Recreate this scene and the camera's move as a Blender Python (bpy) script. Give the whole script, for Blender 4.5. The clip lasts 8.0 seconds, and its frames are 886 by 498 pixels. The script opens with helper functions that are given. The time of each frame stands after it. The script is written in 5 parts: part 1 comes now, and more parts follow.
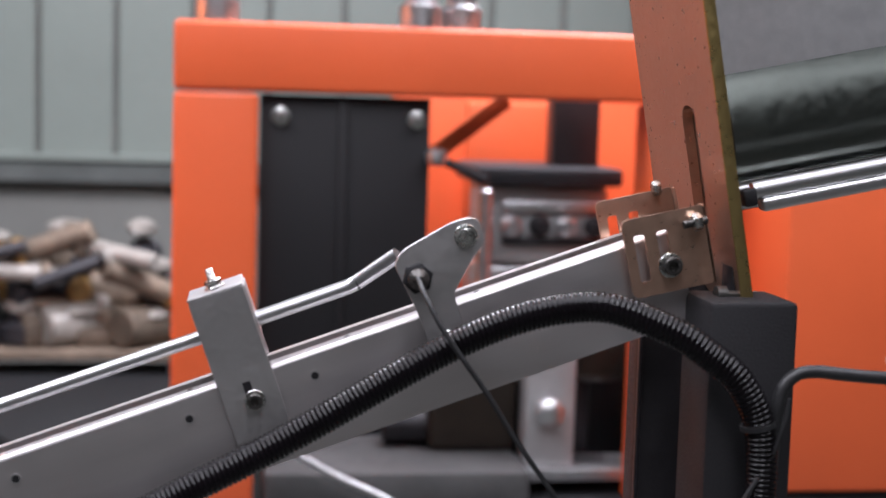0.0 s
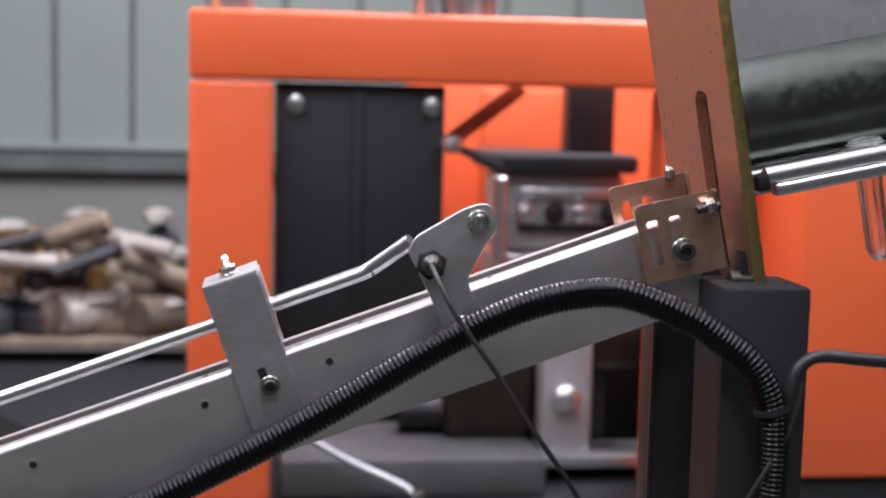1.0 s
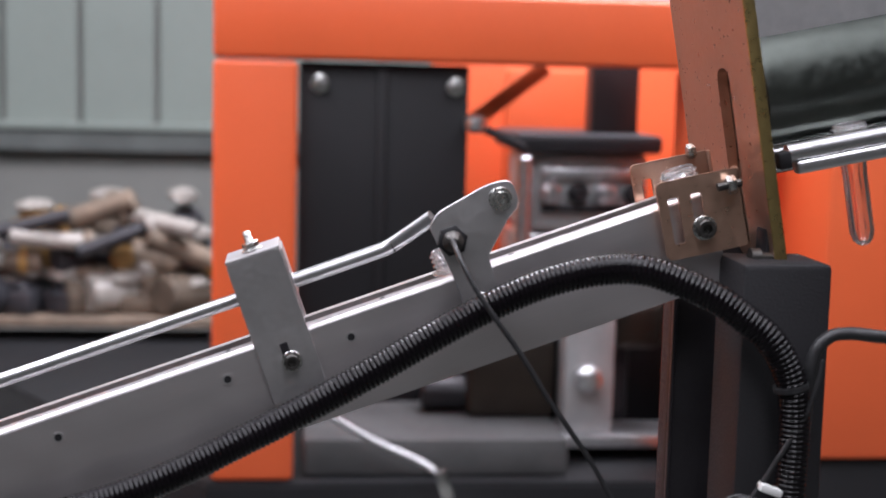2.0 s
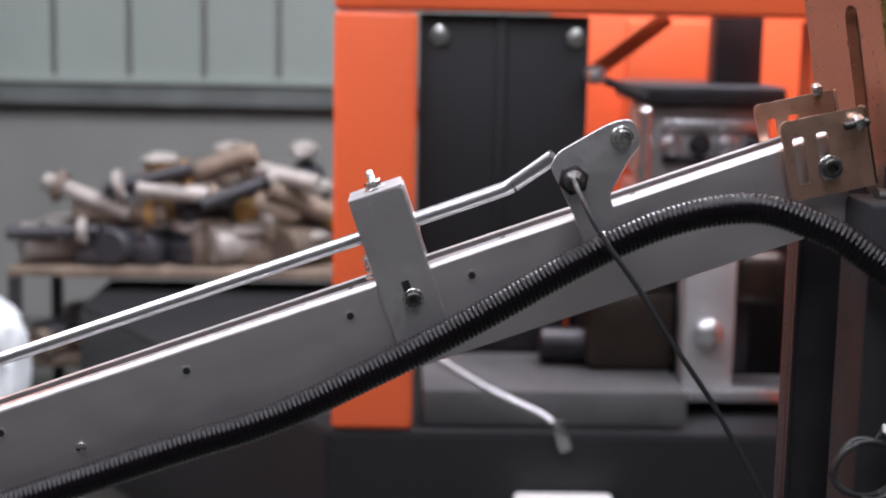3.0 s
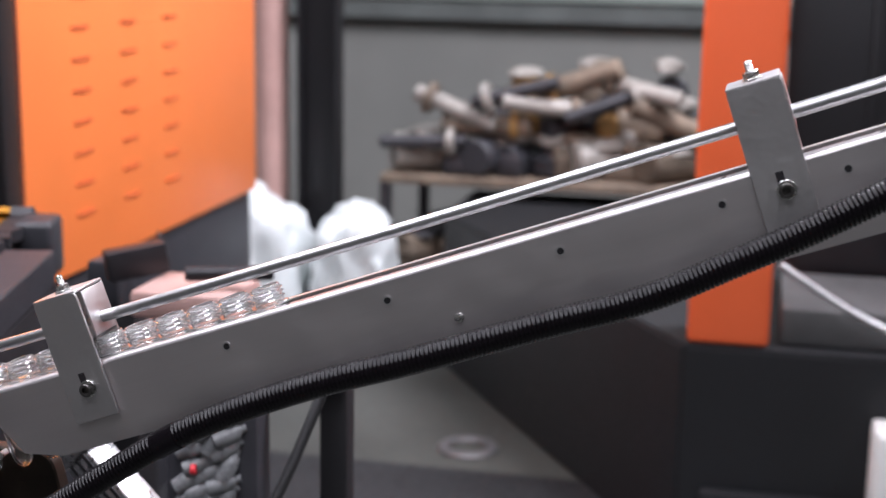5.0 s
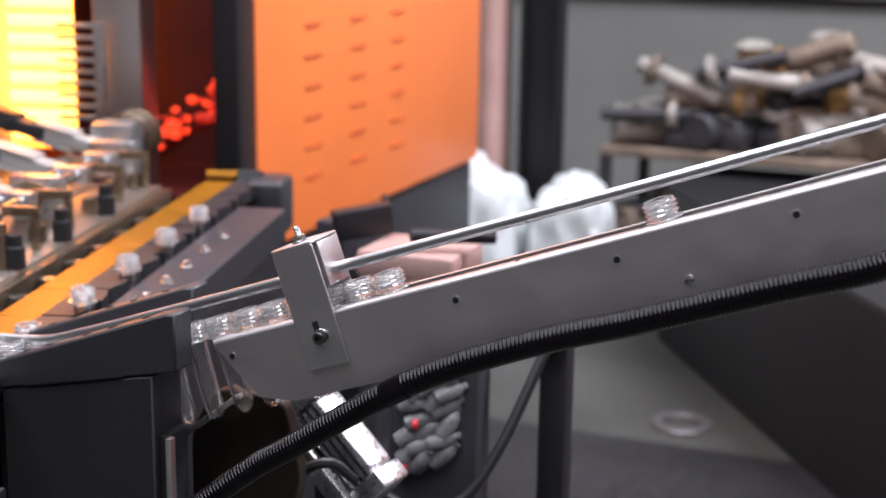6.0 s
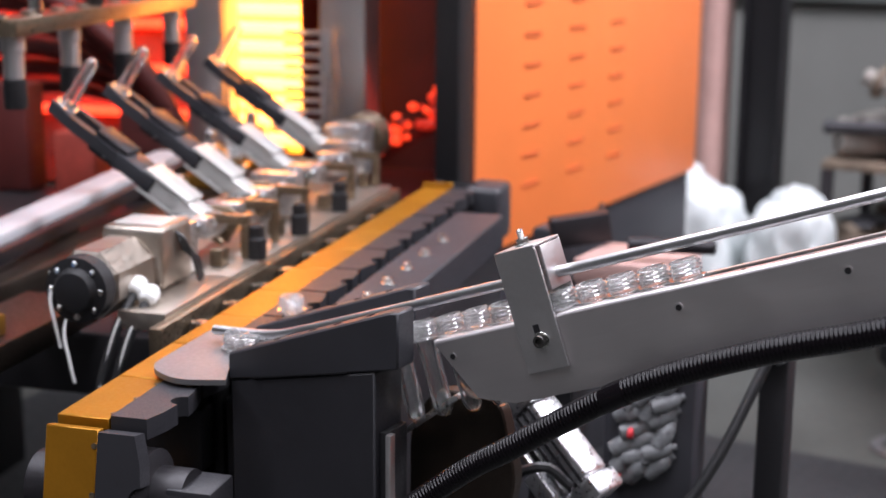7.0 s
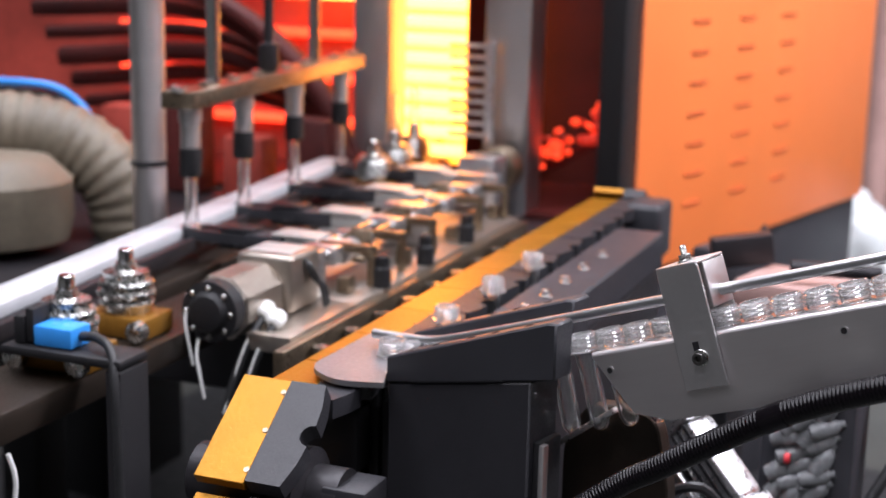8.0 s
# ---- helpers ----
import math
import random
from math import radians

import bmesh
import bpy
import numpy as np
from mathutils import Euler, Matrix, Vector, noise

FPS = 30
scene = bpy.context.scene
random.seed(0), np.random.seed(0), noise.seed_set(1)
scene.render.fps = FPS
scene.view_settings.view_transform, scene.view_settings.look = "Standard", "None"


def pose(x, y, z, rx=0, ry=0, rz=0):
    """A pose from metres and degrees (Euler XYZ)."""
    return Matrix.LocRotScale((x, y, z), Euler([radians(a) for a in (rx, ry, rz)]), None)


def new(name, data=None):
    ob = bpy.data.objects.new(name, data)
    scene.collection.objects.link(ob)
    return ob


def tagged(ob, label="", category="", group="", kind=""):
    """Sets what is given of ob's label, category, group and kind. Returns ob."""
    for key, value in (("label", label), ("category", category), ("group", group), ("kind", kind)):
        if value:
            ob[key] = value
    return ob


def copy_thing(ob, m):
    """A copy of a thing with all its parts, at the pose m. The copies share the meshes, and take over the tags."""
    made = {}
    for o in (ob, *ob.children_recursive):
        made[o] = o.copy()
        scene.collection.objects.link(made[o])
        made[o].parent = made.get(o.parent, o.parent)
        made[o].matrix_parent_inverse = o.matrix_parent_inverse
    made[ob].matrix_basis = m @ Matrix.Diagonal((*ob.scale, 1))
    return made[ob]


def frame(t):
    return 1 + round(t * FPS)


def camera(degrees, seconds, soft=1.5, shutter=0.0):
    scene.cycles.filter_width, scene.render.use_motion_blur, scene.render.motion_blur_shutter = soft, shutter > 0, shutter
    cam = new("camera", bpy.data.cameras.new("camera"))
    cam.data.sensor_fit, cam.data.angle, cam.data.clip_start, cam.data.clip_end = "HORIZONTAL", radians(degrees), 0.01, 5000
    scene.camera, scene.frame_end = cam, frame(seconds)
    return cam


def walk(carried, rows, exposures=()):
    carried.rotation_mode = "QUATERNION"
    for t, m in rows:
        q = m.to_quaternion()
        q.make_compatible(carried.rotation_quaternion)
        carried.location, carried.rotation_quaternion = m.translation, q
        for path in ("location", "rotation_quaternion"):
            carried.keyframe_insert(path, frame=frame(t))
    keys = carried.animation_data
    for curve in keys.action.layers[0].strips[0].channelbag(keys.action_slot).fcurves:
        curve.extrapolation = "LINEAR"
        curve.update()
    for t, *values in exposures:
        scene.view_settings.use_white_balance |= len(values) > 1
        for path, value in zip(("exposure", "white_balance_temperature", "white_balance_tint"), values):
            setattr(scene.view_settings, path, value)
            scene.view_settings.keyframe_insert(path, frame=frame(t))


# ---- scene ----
cam = camera(34.0, 8.0)


def aim(x, y, z, yaw, pitch, roll):
    return pose(x, y, z, 0, 0, yaw) @ pose(0, 0, 0, 90 + pitch) @ pose(0, 0, 0, 0, 0, roll)


walk(cam, [
    (0.0, aim(0.0000, 0.0000, 1.5000, -8.00, -5.84, 1.71)),
    (0.5, aim(0.0013, -0.0011, 1.4998, -7.78, -6.21, 1.56)),
    (1.0, aim(0.0021, -0.0044, 1.4992, -7.35, -6.34, 1.42)),
    (2.5, aim(0.0041, -0.0142, 1.4902, -4.67, -7.85, 1.41)),
    (3.0, aim(0.0013, -0.0179, 1.4813, -1.74, -8.85, 1.12)),
    (3.5, aim(-0.0010, -0.0219, 1.4727, 0.81, -9.98, 1.10)),
    (4.0, aim(-0.0020, -0.0382, 1.4663, 4.40, -10.96, 1.00)),
    (5.5, aim(-0.0150, -0.0668, 1.4487, 16.64, -12.65, 0.97)),
    (6.0, aim(-0.0208, -0.0742, 1.4414, 20.99, -13.18, 0.85)),
    (6.5, aim(-0.0261, -0.0836, 1.4392, 24.95, -13.51, 0.57)),
    (7.0, aim(-0.0306, -0.0845, 1.4347, 29.45, -12.81, 0.44)),
    (7.5, aim(-0.0335, -0.0931, 1.4297, 32.85, -13.04, 0.89)),
    (8.0, aim(-0.0324, -0.0951, 1.4301, 35.69, -12.27, 1.34)),
], ((0.0, 0.0, 6250, 18.0), (8.0, 0.0, 6250, 18.0)))

cam.data.dof.use_dof, cam.data.dof.focus_distance, cam.data.dof.aperture_fstop = True, 1.33, 5.2

# ---- light ----
world = bpy.data.worlds.new("hall_air")
scene.world = world
world.use_nodes = True
world.node_tree.nodes["Background"].inputs[0].default_value = (0.55, 0.58, 0.6, 1)
world.node_tree.nodes["Background"].inputs[1].default_value = 0.15
scene.view_settings.exposure = 0.0


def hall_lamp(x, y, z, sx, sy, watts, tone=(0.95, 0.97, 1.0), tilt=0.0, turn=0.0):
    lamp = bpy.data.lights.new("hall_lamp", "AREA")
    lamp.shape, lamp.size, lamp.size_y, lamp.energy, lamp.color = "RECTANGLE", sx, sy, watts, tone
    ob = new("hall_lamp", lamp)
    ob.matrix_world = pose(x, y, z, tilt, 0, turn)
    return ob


# Roof lamps out of view, each one's watts set for the area below.
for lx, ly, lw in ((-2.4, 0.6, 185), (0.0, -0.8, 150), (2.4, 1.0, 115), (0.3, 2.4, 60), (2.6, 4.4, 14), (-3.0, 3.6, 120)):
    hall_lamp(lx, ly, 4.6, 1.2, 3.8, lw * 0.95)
# Unseen tilted lamp, added to brighten the orange oven panel.
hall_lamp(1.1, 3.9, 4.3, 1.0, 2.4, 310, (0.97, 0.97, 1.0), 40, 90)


# ---- materials ----
def mat(name, color, rough=0.5, metal=0.0, var=0.15, scale=8.0, bump=0.0, bscale=60.0, stretch=(1, 1, 1), emit=None, strength=0.0, per=0.0, rvar=0.1, coat=0.0, wave=0.0):
    m = bpy.data.materials.new(name)
    m.use_nodes = True
    nt = m.node_tree
    b = nt.nodes["Principled BSDF"]
    tc = nt.nodes.new("ShaderNodeTexCoord")
    mp = nt.nodes.new("ShaderNodeMapping")
    mp.inputs["Scale"].default_value = stretch
    nt.links.new(tc.outputs["Object"], mp.inputs["Vector"])
    big = nt.nodes.new("ShaderNodeTexNoise")
    big.inputs["Scale"].default_value, big.inputs["Detail"].default_value = scale, 5
    fine = nt.nodes.new("ShaderNodeTexNoise")
    fine.inputs["Scale"].default_value, fine.inputs["Detail"].default_value = bscale, 3
    for n in (big, fine):
        nt.links.new(mp.outputs[0], n.inputs["Vector"])
    ramp = nt.nodes.new("ShaderNodeMapRange")
    ramp.inputs["From Min"].default_value, ramp.inputs["From Max"].default_value = 0.3, 0.7
    ramp.inputs["To Min"].default_value, ramp.inputs["To Max"].default_value = 1 - var, 1 + var
    nt.links.new(big.outputs["Fac"], ramp.inputs["Value"])
    ramp2 = nt.nodes.new("ShaderNodeMapRange")
    ramp2.inputs["From Min"].default_value, ramp2.inputs["From Max"].default_value = 0.3, 0.7
    ramp2.inputs["To Min"].default_value, ramp2.inputs["To Max"].default_value = 1 - var * 0.5, 1 + var * 0.5
    nt.links.new(fine.outputs["Fac"], ramp2.inputs["Value"])
    mul = nt.nodes.new("ShaderNodeMath")
    mul.operation = "MULTIPLY"
    nt.links.new(ramp.outputs[0], mul.inputs[0])
    nt.links.new(ramp2.outputs[0], mul.inputs[1])
    val = mul.outputs[0]
    if per:
        info = nt.nodes.new("ShaderNodeObjectInfo")
        r3 = nt.nodes.new("ShaderNodeMapRange")
        r3.inputs["To Min"].default_value, r3.inputs["To Max"].default_value = 1 - per, 1 + per
        nt.links.new(info.outputs["Random"], r3.inputs["Value"])
        m2 = nt.nodes.new("ShaderNodeMath")
        m2.operation = "MULTIPLY"
        nt.links.new(val, m2.inputs[0])
        nt.links.new(r3.outputs[0], m2.inputs[1])
        val = m2.outputs[0]
    sc = nt.nodes.new("ShaderNodeVectorMath")
    sc.operation = "SCALE"
    sc.inputs[0].default_value = color[:3]
    nt.links.new(val, sc.inputs["Scale"])
    nt.links.new(sc.outputs[0], b.inputs["Base Color"])
    rr = nt.nodes.new("ShaderNodeMapRange")
    rr.inputs["From Min"].default_value, rr.inputs["From Max"].default_value = 0.3, 0.7
    rr.inputs["To Min"].default_value, rr.inputs["To Max"].default_value = max(0.03, rough - rvar), min(1, rough + rvar)
    nt.links.new(fine.outputs["Fac"], rr.inputs["Value"])
    nt.links.new(rr.outputs[0], b.inputs["Roughness"])
    b.inputs["Metallic"].default_value = metal
    b.inputs["Coat Weight"].default_value = coat
    if bump:
        bp = nt.nodes.new("ShaderNodeBump")
        bp.inputs["Strength"].default_value, bp.inputs["Distance"].default_value = bump, 0.001
        nt.links.new(fine.outputs["Fac"], bp.inputs["Height"])
        nt.links.new(bp.outputs[0], b.inputs["Normal"])
    if wave:
        # slow waviness of rolled sheet under the fine grain
        slow = nt.nodes.new("ShaderNodeTexNoise")
        slow.inputs["Scale"].default_value, slow.inputs["Detail"].default_value = 9.0, 2
        nt.links.new(tc.outputs["Object"], slow.inputs["Vector"])
        wb = nt.nodes.new("ShaderNodeBump")
        wb.inputs["Strength"].default_value, wb.inputs["Distance"].default_value = wave, 0.02
        nt.links.new(slow.outputs["Fac"], wb.inputs["Height"])
        if bump:
            nt.links.new(wb.outputs[0], bp.inputs["Normal"])
        else:
            nt.links.new(wb.outputs[0], b.inputs["Normal"])
    if emit:
        b.inputs["Emission Color"].default_value = (*emit, 1)
        b.inputs["Emission Strength"].default_value = strength
    return m


STEEL = mat("brushed_stainless", (0.68, 0.645, 0.645), 0.43, 1.0, 0.035, 3, 0.015, 90, (0.25, 1, 14), rvar=0.03, wave=0.3)
STEEL_DULL = mat("dull_stainless_bracket", (0.6, 0.585, 0.585), 0.44, 1.0, 0.05, 7, 0.03, 220, rvar=0.05, wave=0.25)
HOPPER = mat("pale_hopper_sheet", (0.42, 0.42, 0.42), 0.42, 0.4, 0.12, 5, 0.03, 90, rvar=0.05)
SKIRT = mat("grey_green_skirt", (0.12, 0.135, 0.125), 0.4, 0.3, 0.2, 6, 0.03, 90)
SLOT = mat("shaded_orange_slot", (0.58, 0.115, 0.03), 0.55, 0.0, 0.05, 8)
CHROME = mat("polished_steel_rod", (0.72, 0.72, 0.72), 0.14, 1.0, 0.05, 30, 0.04, 200, rvar=0.05)
BOLT = mat("zinc_plated_bolt", (0.6, 0.6, 0.58), 0.26, 1.0, 0.12, 60, 0.1, 300)
BOLT_DARK = mat("black_oxide_bolt", (0.09, 0.085, 0.08), 0.35, 0.8, 0.2, 60, 0.1, 300)
ZINC = mat("yellow_passivated_zinc", (0.6, 0.385, 0.285), 0.36, 0.9, 0.06, 9, 0.03, 140)
ZINC_EDGE = mat("cut_zinc_edge", (0.5, 0.37, 0.15), 0.34, 0.9, 0.08, 20, 0.1, 200)
HOSE = mat("black_hose_plastic", (0.005, 0.004, 0.005), 0.1, 0.0, 0.2, 20, 0.0, 200, rvar=0.03)
ROD = mat("satin_steel_rod", (0.64, 0.64, 0.65), 0.33, 1.0, 0.03, 30, 0.0, 200, rvar=0.02)
HOSE.node_tree.nodes["Principled BSDF"].inputs["Specular IOR Level"].default_value = 0.25
CABLE = mat("black_cable_sheath", (0.02, 0.02, 0.021), 0.45, 0.0, 0.2, 40, 0.2, 300)
BLACK = mat("black_powder_coat", (0.0065, 0.006, 0.0075), 0.6, 0.0, 0.2, 6, 0.25, 500)
BLACK_STEEL = mat("blackened_steel", (0.026, 0.024, 0.027), 0.42, 0.4, 0.2, 10, 0.15, 260)
GREY_PLASTIC = mat("dark_grey_plastic", (0.028, 0.028, 0.033), 0.45, 0.0, 0.15, 12, 0.15, 400, per=0.15)
ORANGE = mat("orange_machine_paint", (0.77, 0.128, 0.038), 0.4, 0.0, 0.05, 3, 0.08, 160)
# Lighter copy of ORANGE; the panel's stronger light is put into the colour.
ORANGE_LIT = mat("lit_orange_paint", (0.92, 0.235, 0.06), 0.42, 0.0, 0.05, 3, 0.06, 160)
YELLOW = mat("gold_anodised_plate", (0.37, 0.16, 0.008), 0.42, 0.6, 0.1, 12, 0.1, 220, per=0.08)
BRASS = mat("brownish_tool_steel", (0.26, 0.2, 0.14), 0.34, 0.9, 0.15, 12, 0.1, 200)
PALE_ALU = mat("pale_blasted_aluminium", (0.52, 0.51, 0.49), 0.45, 0.5, 0.06, 12, 0.05, 200)
PLATE = mat("ground_steel_plate", (0.42, 0.37, 0.32), 0.4, 0.95, 0.1, 10, 0.1, 160)
ALU = mat("aluminium", (0.66, 0.66, 0.67), 0.32, 0.95, 0.08, 12, 0.08, 200)
WHITE = mat("white_plastic", (0.75, 0.75, 0.73), 0.45, 0.0, 0.06, 8, 0.05, 200)
WALL_GREEN = mat("grey_green_wall_sheet", (0.205, 0.238, 0.214), 0.5, 0.0, 0.06, 1.5, 0.05, 40)
WALL_GREY = mat("grey_plaster_wall", (0.175, 0.178, 0.165), 0.8, 0.0, 0.12, 1.4, 0.2, 60)
DARK_BAND = mat("dark_wall_rail", (0.09, 0.1, 0.095), 0.6, 0.0, 0.2, 4, 0.1, 60)
FLOOR = mat("worn_concrete_floor", (0.062, 0.064, 0.057), 0.55, 0.0, 0.3, 1.6, 0.3, 40)
BASE = mat("black_machine_base_paint", (0.0055, 0.006, 0.0075), 0.6, 0.0, 0.25, 3, 0.15, 150)
CEIL = mat("hall_roof_sheet", (0.36, 0.36, 0.36), 0.7, 0.0, 0.1, 1, 0.1, 30)
RUST = mat("rusty_casting", (0.15, 0.115, 0.085), 0.65, 0.2, 0.4, 9, 0.4, 60, per=0.3)
OCHRE = mat("ochre_casting_paint", (0.3, 0.17, 0.05), 0.6, 0.0, 0.3, 9, 0.3, 60, per=0.2)
WRAP = mat("milky_plastic_wrap", (0.28, 0.26, 0.235), 0.35, 0.0, 0.25, 7, 0.5, 40, per=0.12)
SACK = mat("white_woven_sack", (0.6, 0.64, 0.64), 0.6, 0.0, 0.1, 6, 0.5, 50)
PINKISH = mat("dusty_pink_film_roll", (0.42, 0.26, 0.23), 0.5, 0.0, 0.15, 5, 0.1, 60)
# Dark red that holds the lamps' glow on the oven's inner parts.
DIM_GLOW_RED = mat("dim_glow_red_sheet", (0.085, 0.012, 0.01), 0.6, 0.0, 0.35, 5, 0.1, 80)
BEIGE = mat("beige_duct_hose", (0.15, 0.125, 0.09), 0.5, 0.0, 0.2, 8, 0.2, 80)
BLUE = mat("blue_sensor_housing", (0.03, 0.27, 0.75), 0.4, 0.0, 0.08, 20, 0.05, 200)
TUBE_HOT = mat("heater_tube_glow", (0.9, 0.6, 0.3), 0.4, 0.0, 0.05, 10, emit=(1.0, 0.4, 0.07), strength=7.0)
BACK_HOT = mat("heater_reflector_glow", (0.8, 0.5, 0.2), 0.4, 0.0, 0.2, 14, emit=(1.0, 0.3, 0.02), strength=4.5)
RED_HOT = mat("red_heater_glow", (0.5, 0.08, 0.03), 0.5, 0.0, 0.3, 30, emit=(1.0, 0.05, 0.012), strength=1.7)
RED_DIM = mat("dim_red_heater_glow", (0.4, 0.06, 0.03), 0.5, 0.0, 0.3, 30, emit=(1.0, 0.03, 0.01), strength=0.45)
RED_TUBE = mat("dull_red_lamp_glow", (0.5, 0.08, 0.03), 0.5, 0.0, 0.3, 30, emit=(1.0, 0.05, 0.014), strength=3.5)
# Brighter red for the oven back; more lamp glow put into the colour.
GLOW_RED = mat("glow_red_oven_sheet", (0.42, 0.06, 0.04), 0.6, 0.0, 0.4, 4, 0.1, 80)
# Darker copy of YELLOW; the blocks' weaker light is put into the colour.
SHADED_GOLD = mat("shaded_gold_block", (0.24, 0.11, 0.015), 0.4, 0.4, 0.2, 14, 0.1, 200, per=0.1)
CRADLE = mat("grey_nylon_cradle", (0.019, 0.0185, 0.022), 0.5, 0.0, 0.12, 12, 0.1, 400)
DARK_BROWN = mat("oiled_brown_steel", (0.035, 0.026, 0.02), 0.4, 0.5, 0.25, 12, 0.1, 200)
PALE = mat("pale_bottle_plastic", (0.15, 0.155, 0.16), 0.3, 0.0, 0.2, 20, 0.1, 80, per=0.2)
RED_CAP = mat("red_plastic", (0.6, 0.03, 0.04), 0.4)


# Darker floor colour that holds the shade beside the machine.
FLOOR_SHADE = mat("shaded_concrete", (0.02, 0.02, 0.022), 0.55, 0.0, 0.3, 2.0, 0.3, 40)


def glass_mat(name, tint, rough, clear):
    m = bpy.data.materials.new(name)
    m.use_nodes = True
    b = m.node_tree.nodes["Principled BSDF"]
    b.inputs["Base Color"].default_value = (*tint, 1)
    b.inputs["Roughness"].default_value, b.inputs["IOR"].default_value = rough, 1.57
    b.inputs["Transmission Weight"].default_value = clear
    return m


ROLLER = mat("polished_roller_steel", (0.085, 0.095, 0.085), 0.38, 0.85, 0.12, 6, 0.03, 120)
TRAY = mat("dark_grey_tray_paint", (0.075, 0.075, 0.075), 0.5, 0.0, 0.2, 6, 0.1, 80)
RAIL_PAINT = mat("grey_white_rail_paint", (0.48, 0.49, 0.51), 0.38, 0.0, 0.1, 7, 0.08, 120)
TONGUE_STEEL = mat("dark_satin_plate", (0.2, 0.195, 0.2), 0.45, 0.6, 0.1, 12, 0.06, 200)
PET = glass_mat("clear_pet", (0.97, 0.98, 0.98), 0.03, 0.97)
PET_NECK = glass_mat("clear_pet_neck", (0.985, 0.985, 0.985), 0.06, 0.86)


# ---- mesh helpers ----
def finish(name, bm, material, smooth=False):
    bmesh.ops.recalc_face_normals(bm, faces=bm.faces)
    me = bpy.data.meshes.new(name)
    bm.to_mesh(me)
    bm.free()
    me.materials.append(material)
    if smooth:
        me.polygons.foreach_set("use_smooth", [True] * len(me.polygons))
        me.set_sharp_from_angle(angle=radians(38))
    return me


def part(name, bm, material, parent=None, label="", m=None, smooth=True):
    ob = new(name, finish(name, bm, material, smooth))
    ob.parent = parent
    if m is not None:
        ob.matrix_local = m
    if label:
        ob["label"] = label
    return ob


def thing(name, m, label, category, group="", kind=""):
    ob = new(name)
    ob.empty_display_size = 0.05
    ob.matrix_world = m
    return tagged(ob, label, category, group, kind)


def box(x0, x1, y0, y1, z0, z1, bevel=0.0, seg=2, bm=None, m=None):
    own = bmesh.new()
    r = bmesh.ops.create_cube(own, size=1)
    bmesh.ops.transform(own, verts=own.verts, matrix=Matrix.Translation(((x0 + x1) / 2, (y0 + y1) / 2, (z0 + z1) / 2)) @ Matrix.Diagonal((x1 - x0, y1 - y0, z1 - z0, 1)))
    if bevel:
        bmesh.ops.bevel(own, geom=own.edges[:], offset=bevel, segments=seg, affect="EDGES", profile=0.5)
    if m is not None:
        bmesh.ops.transform(own, verts=own.verts, matrix=m)
    return join(bm, own)


def join(bm, own):
    if bm is None:
        return own
    me = bpy.data.meshes.new("joined")
    own.to_mesh(me)
    own.free()
    bm.from_mesh(me)
    bpy.data.meshes.remove(me)
    return bm


def lathe(profile, seg=24, bm=None, m=None, caps=True):
    """Turn (radius, height) pairs about z."""
    own = bmesh.new()
    rings = []
    for r, z in profile:
        rings.append([own.verts.new((r * math.cos(2 * math.pi * i / seg), r * math.sin(2 * math.pi * i / seg), z)) for i in range(seg)])
    for a, b in zip(rings, rings[1:]):
        for i in range(seg):
            own.faces.new((a[i], a[(i + 1) % seg], b[(i + 1) % seg], b[i]))
    if caps:
        own.faces.new(rings[0][::-1])
        own.faces.new(rings[-1])
    if m is not None:
        bmesh.ops.transform(own, verts=own.verts, matrix=m)
    return join(bm, own)


def cyl(r, z0, z1, seg=20, bevel=0.0, bm=None, m=None):
    b = min(bevel, r * 0.45)
    prof = [(r - b, z0), (r, z0 + b), (r, z1 - b), (r - b, z1)] if b else [(r, z0), (r, z1)]
    return lathe(prof, seg, bm, m)


ALONG_X = pose(0, 0, 0, 0, 90, 0)
ALONG_Y = pose(0, 0, 0, -90, 0, 0)


def at(x, y, z, turn=None):
    return Matrix.Translation((x, y, z)) @ (turn if turn is not None else Matrix())


def prism(points, y0, y1, bevel=0.0, bm=None, m=None, holes=()):
    """A flat sheet cut to an outline in x and z, between two depths."""
    own = bmesh.new()
    a = [own.verts.new((x, y0, z)) for x, z in points]
    f = own.faces.new(a)
    ext = bmesh.ops.extrude_face_region(own, geom=[f])
    vs = [v for v in ext["geom"] if isinstance(v, bmesh.types.BMVert)]
    bmesh.ops.translate(own, verts=vs, vec=(0, y1 - y0, 0))
    if bevel:
        bmesh.ops.bevel(own, geom=own.edges[:], offset=bevel, segments=1, affect="EDGES")
    if m is not None:
        bmesh.ops.transform(own, verts=own.verts, matrix=m)
    return join(bm, own)


def rounded(points, radius, seg=5):
    """The outline with its corners rounded."""
    out = []
    n = len(points)
    for i in range(n):
        p, a, b = Vector(points[i]), Vector(points[i - 1]), Vector(points[(i + 1) % n])
        r = radius[i] if isinstance(radius, (list, tuple)) else radius
        if r <= 0:
            out.append(tuple(p))
            continue
        u, v = (a - p).normalized(), (b - p).normalized()
        r = min(r, (a - p).length * 0.45, (b - p).length * 0.45)
        s, e = p + u * r, p + v * r
        for k in range(seg + 1):
            t = k / seg
            out.append(tuple((1 - t) ** 2 * s + 2 * t * (1 - t) * p + t * t * e))
    return out


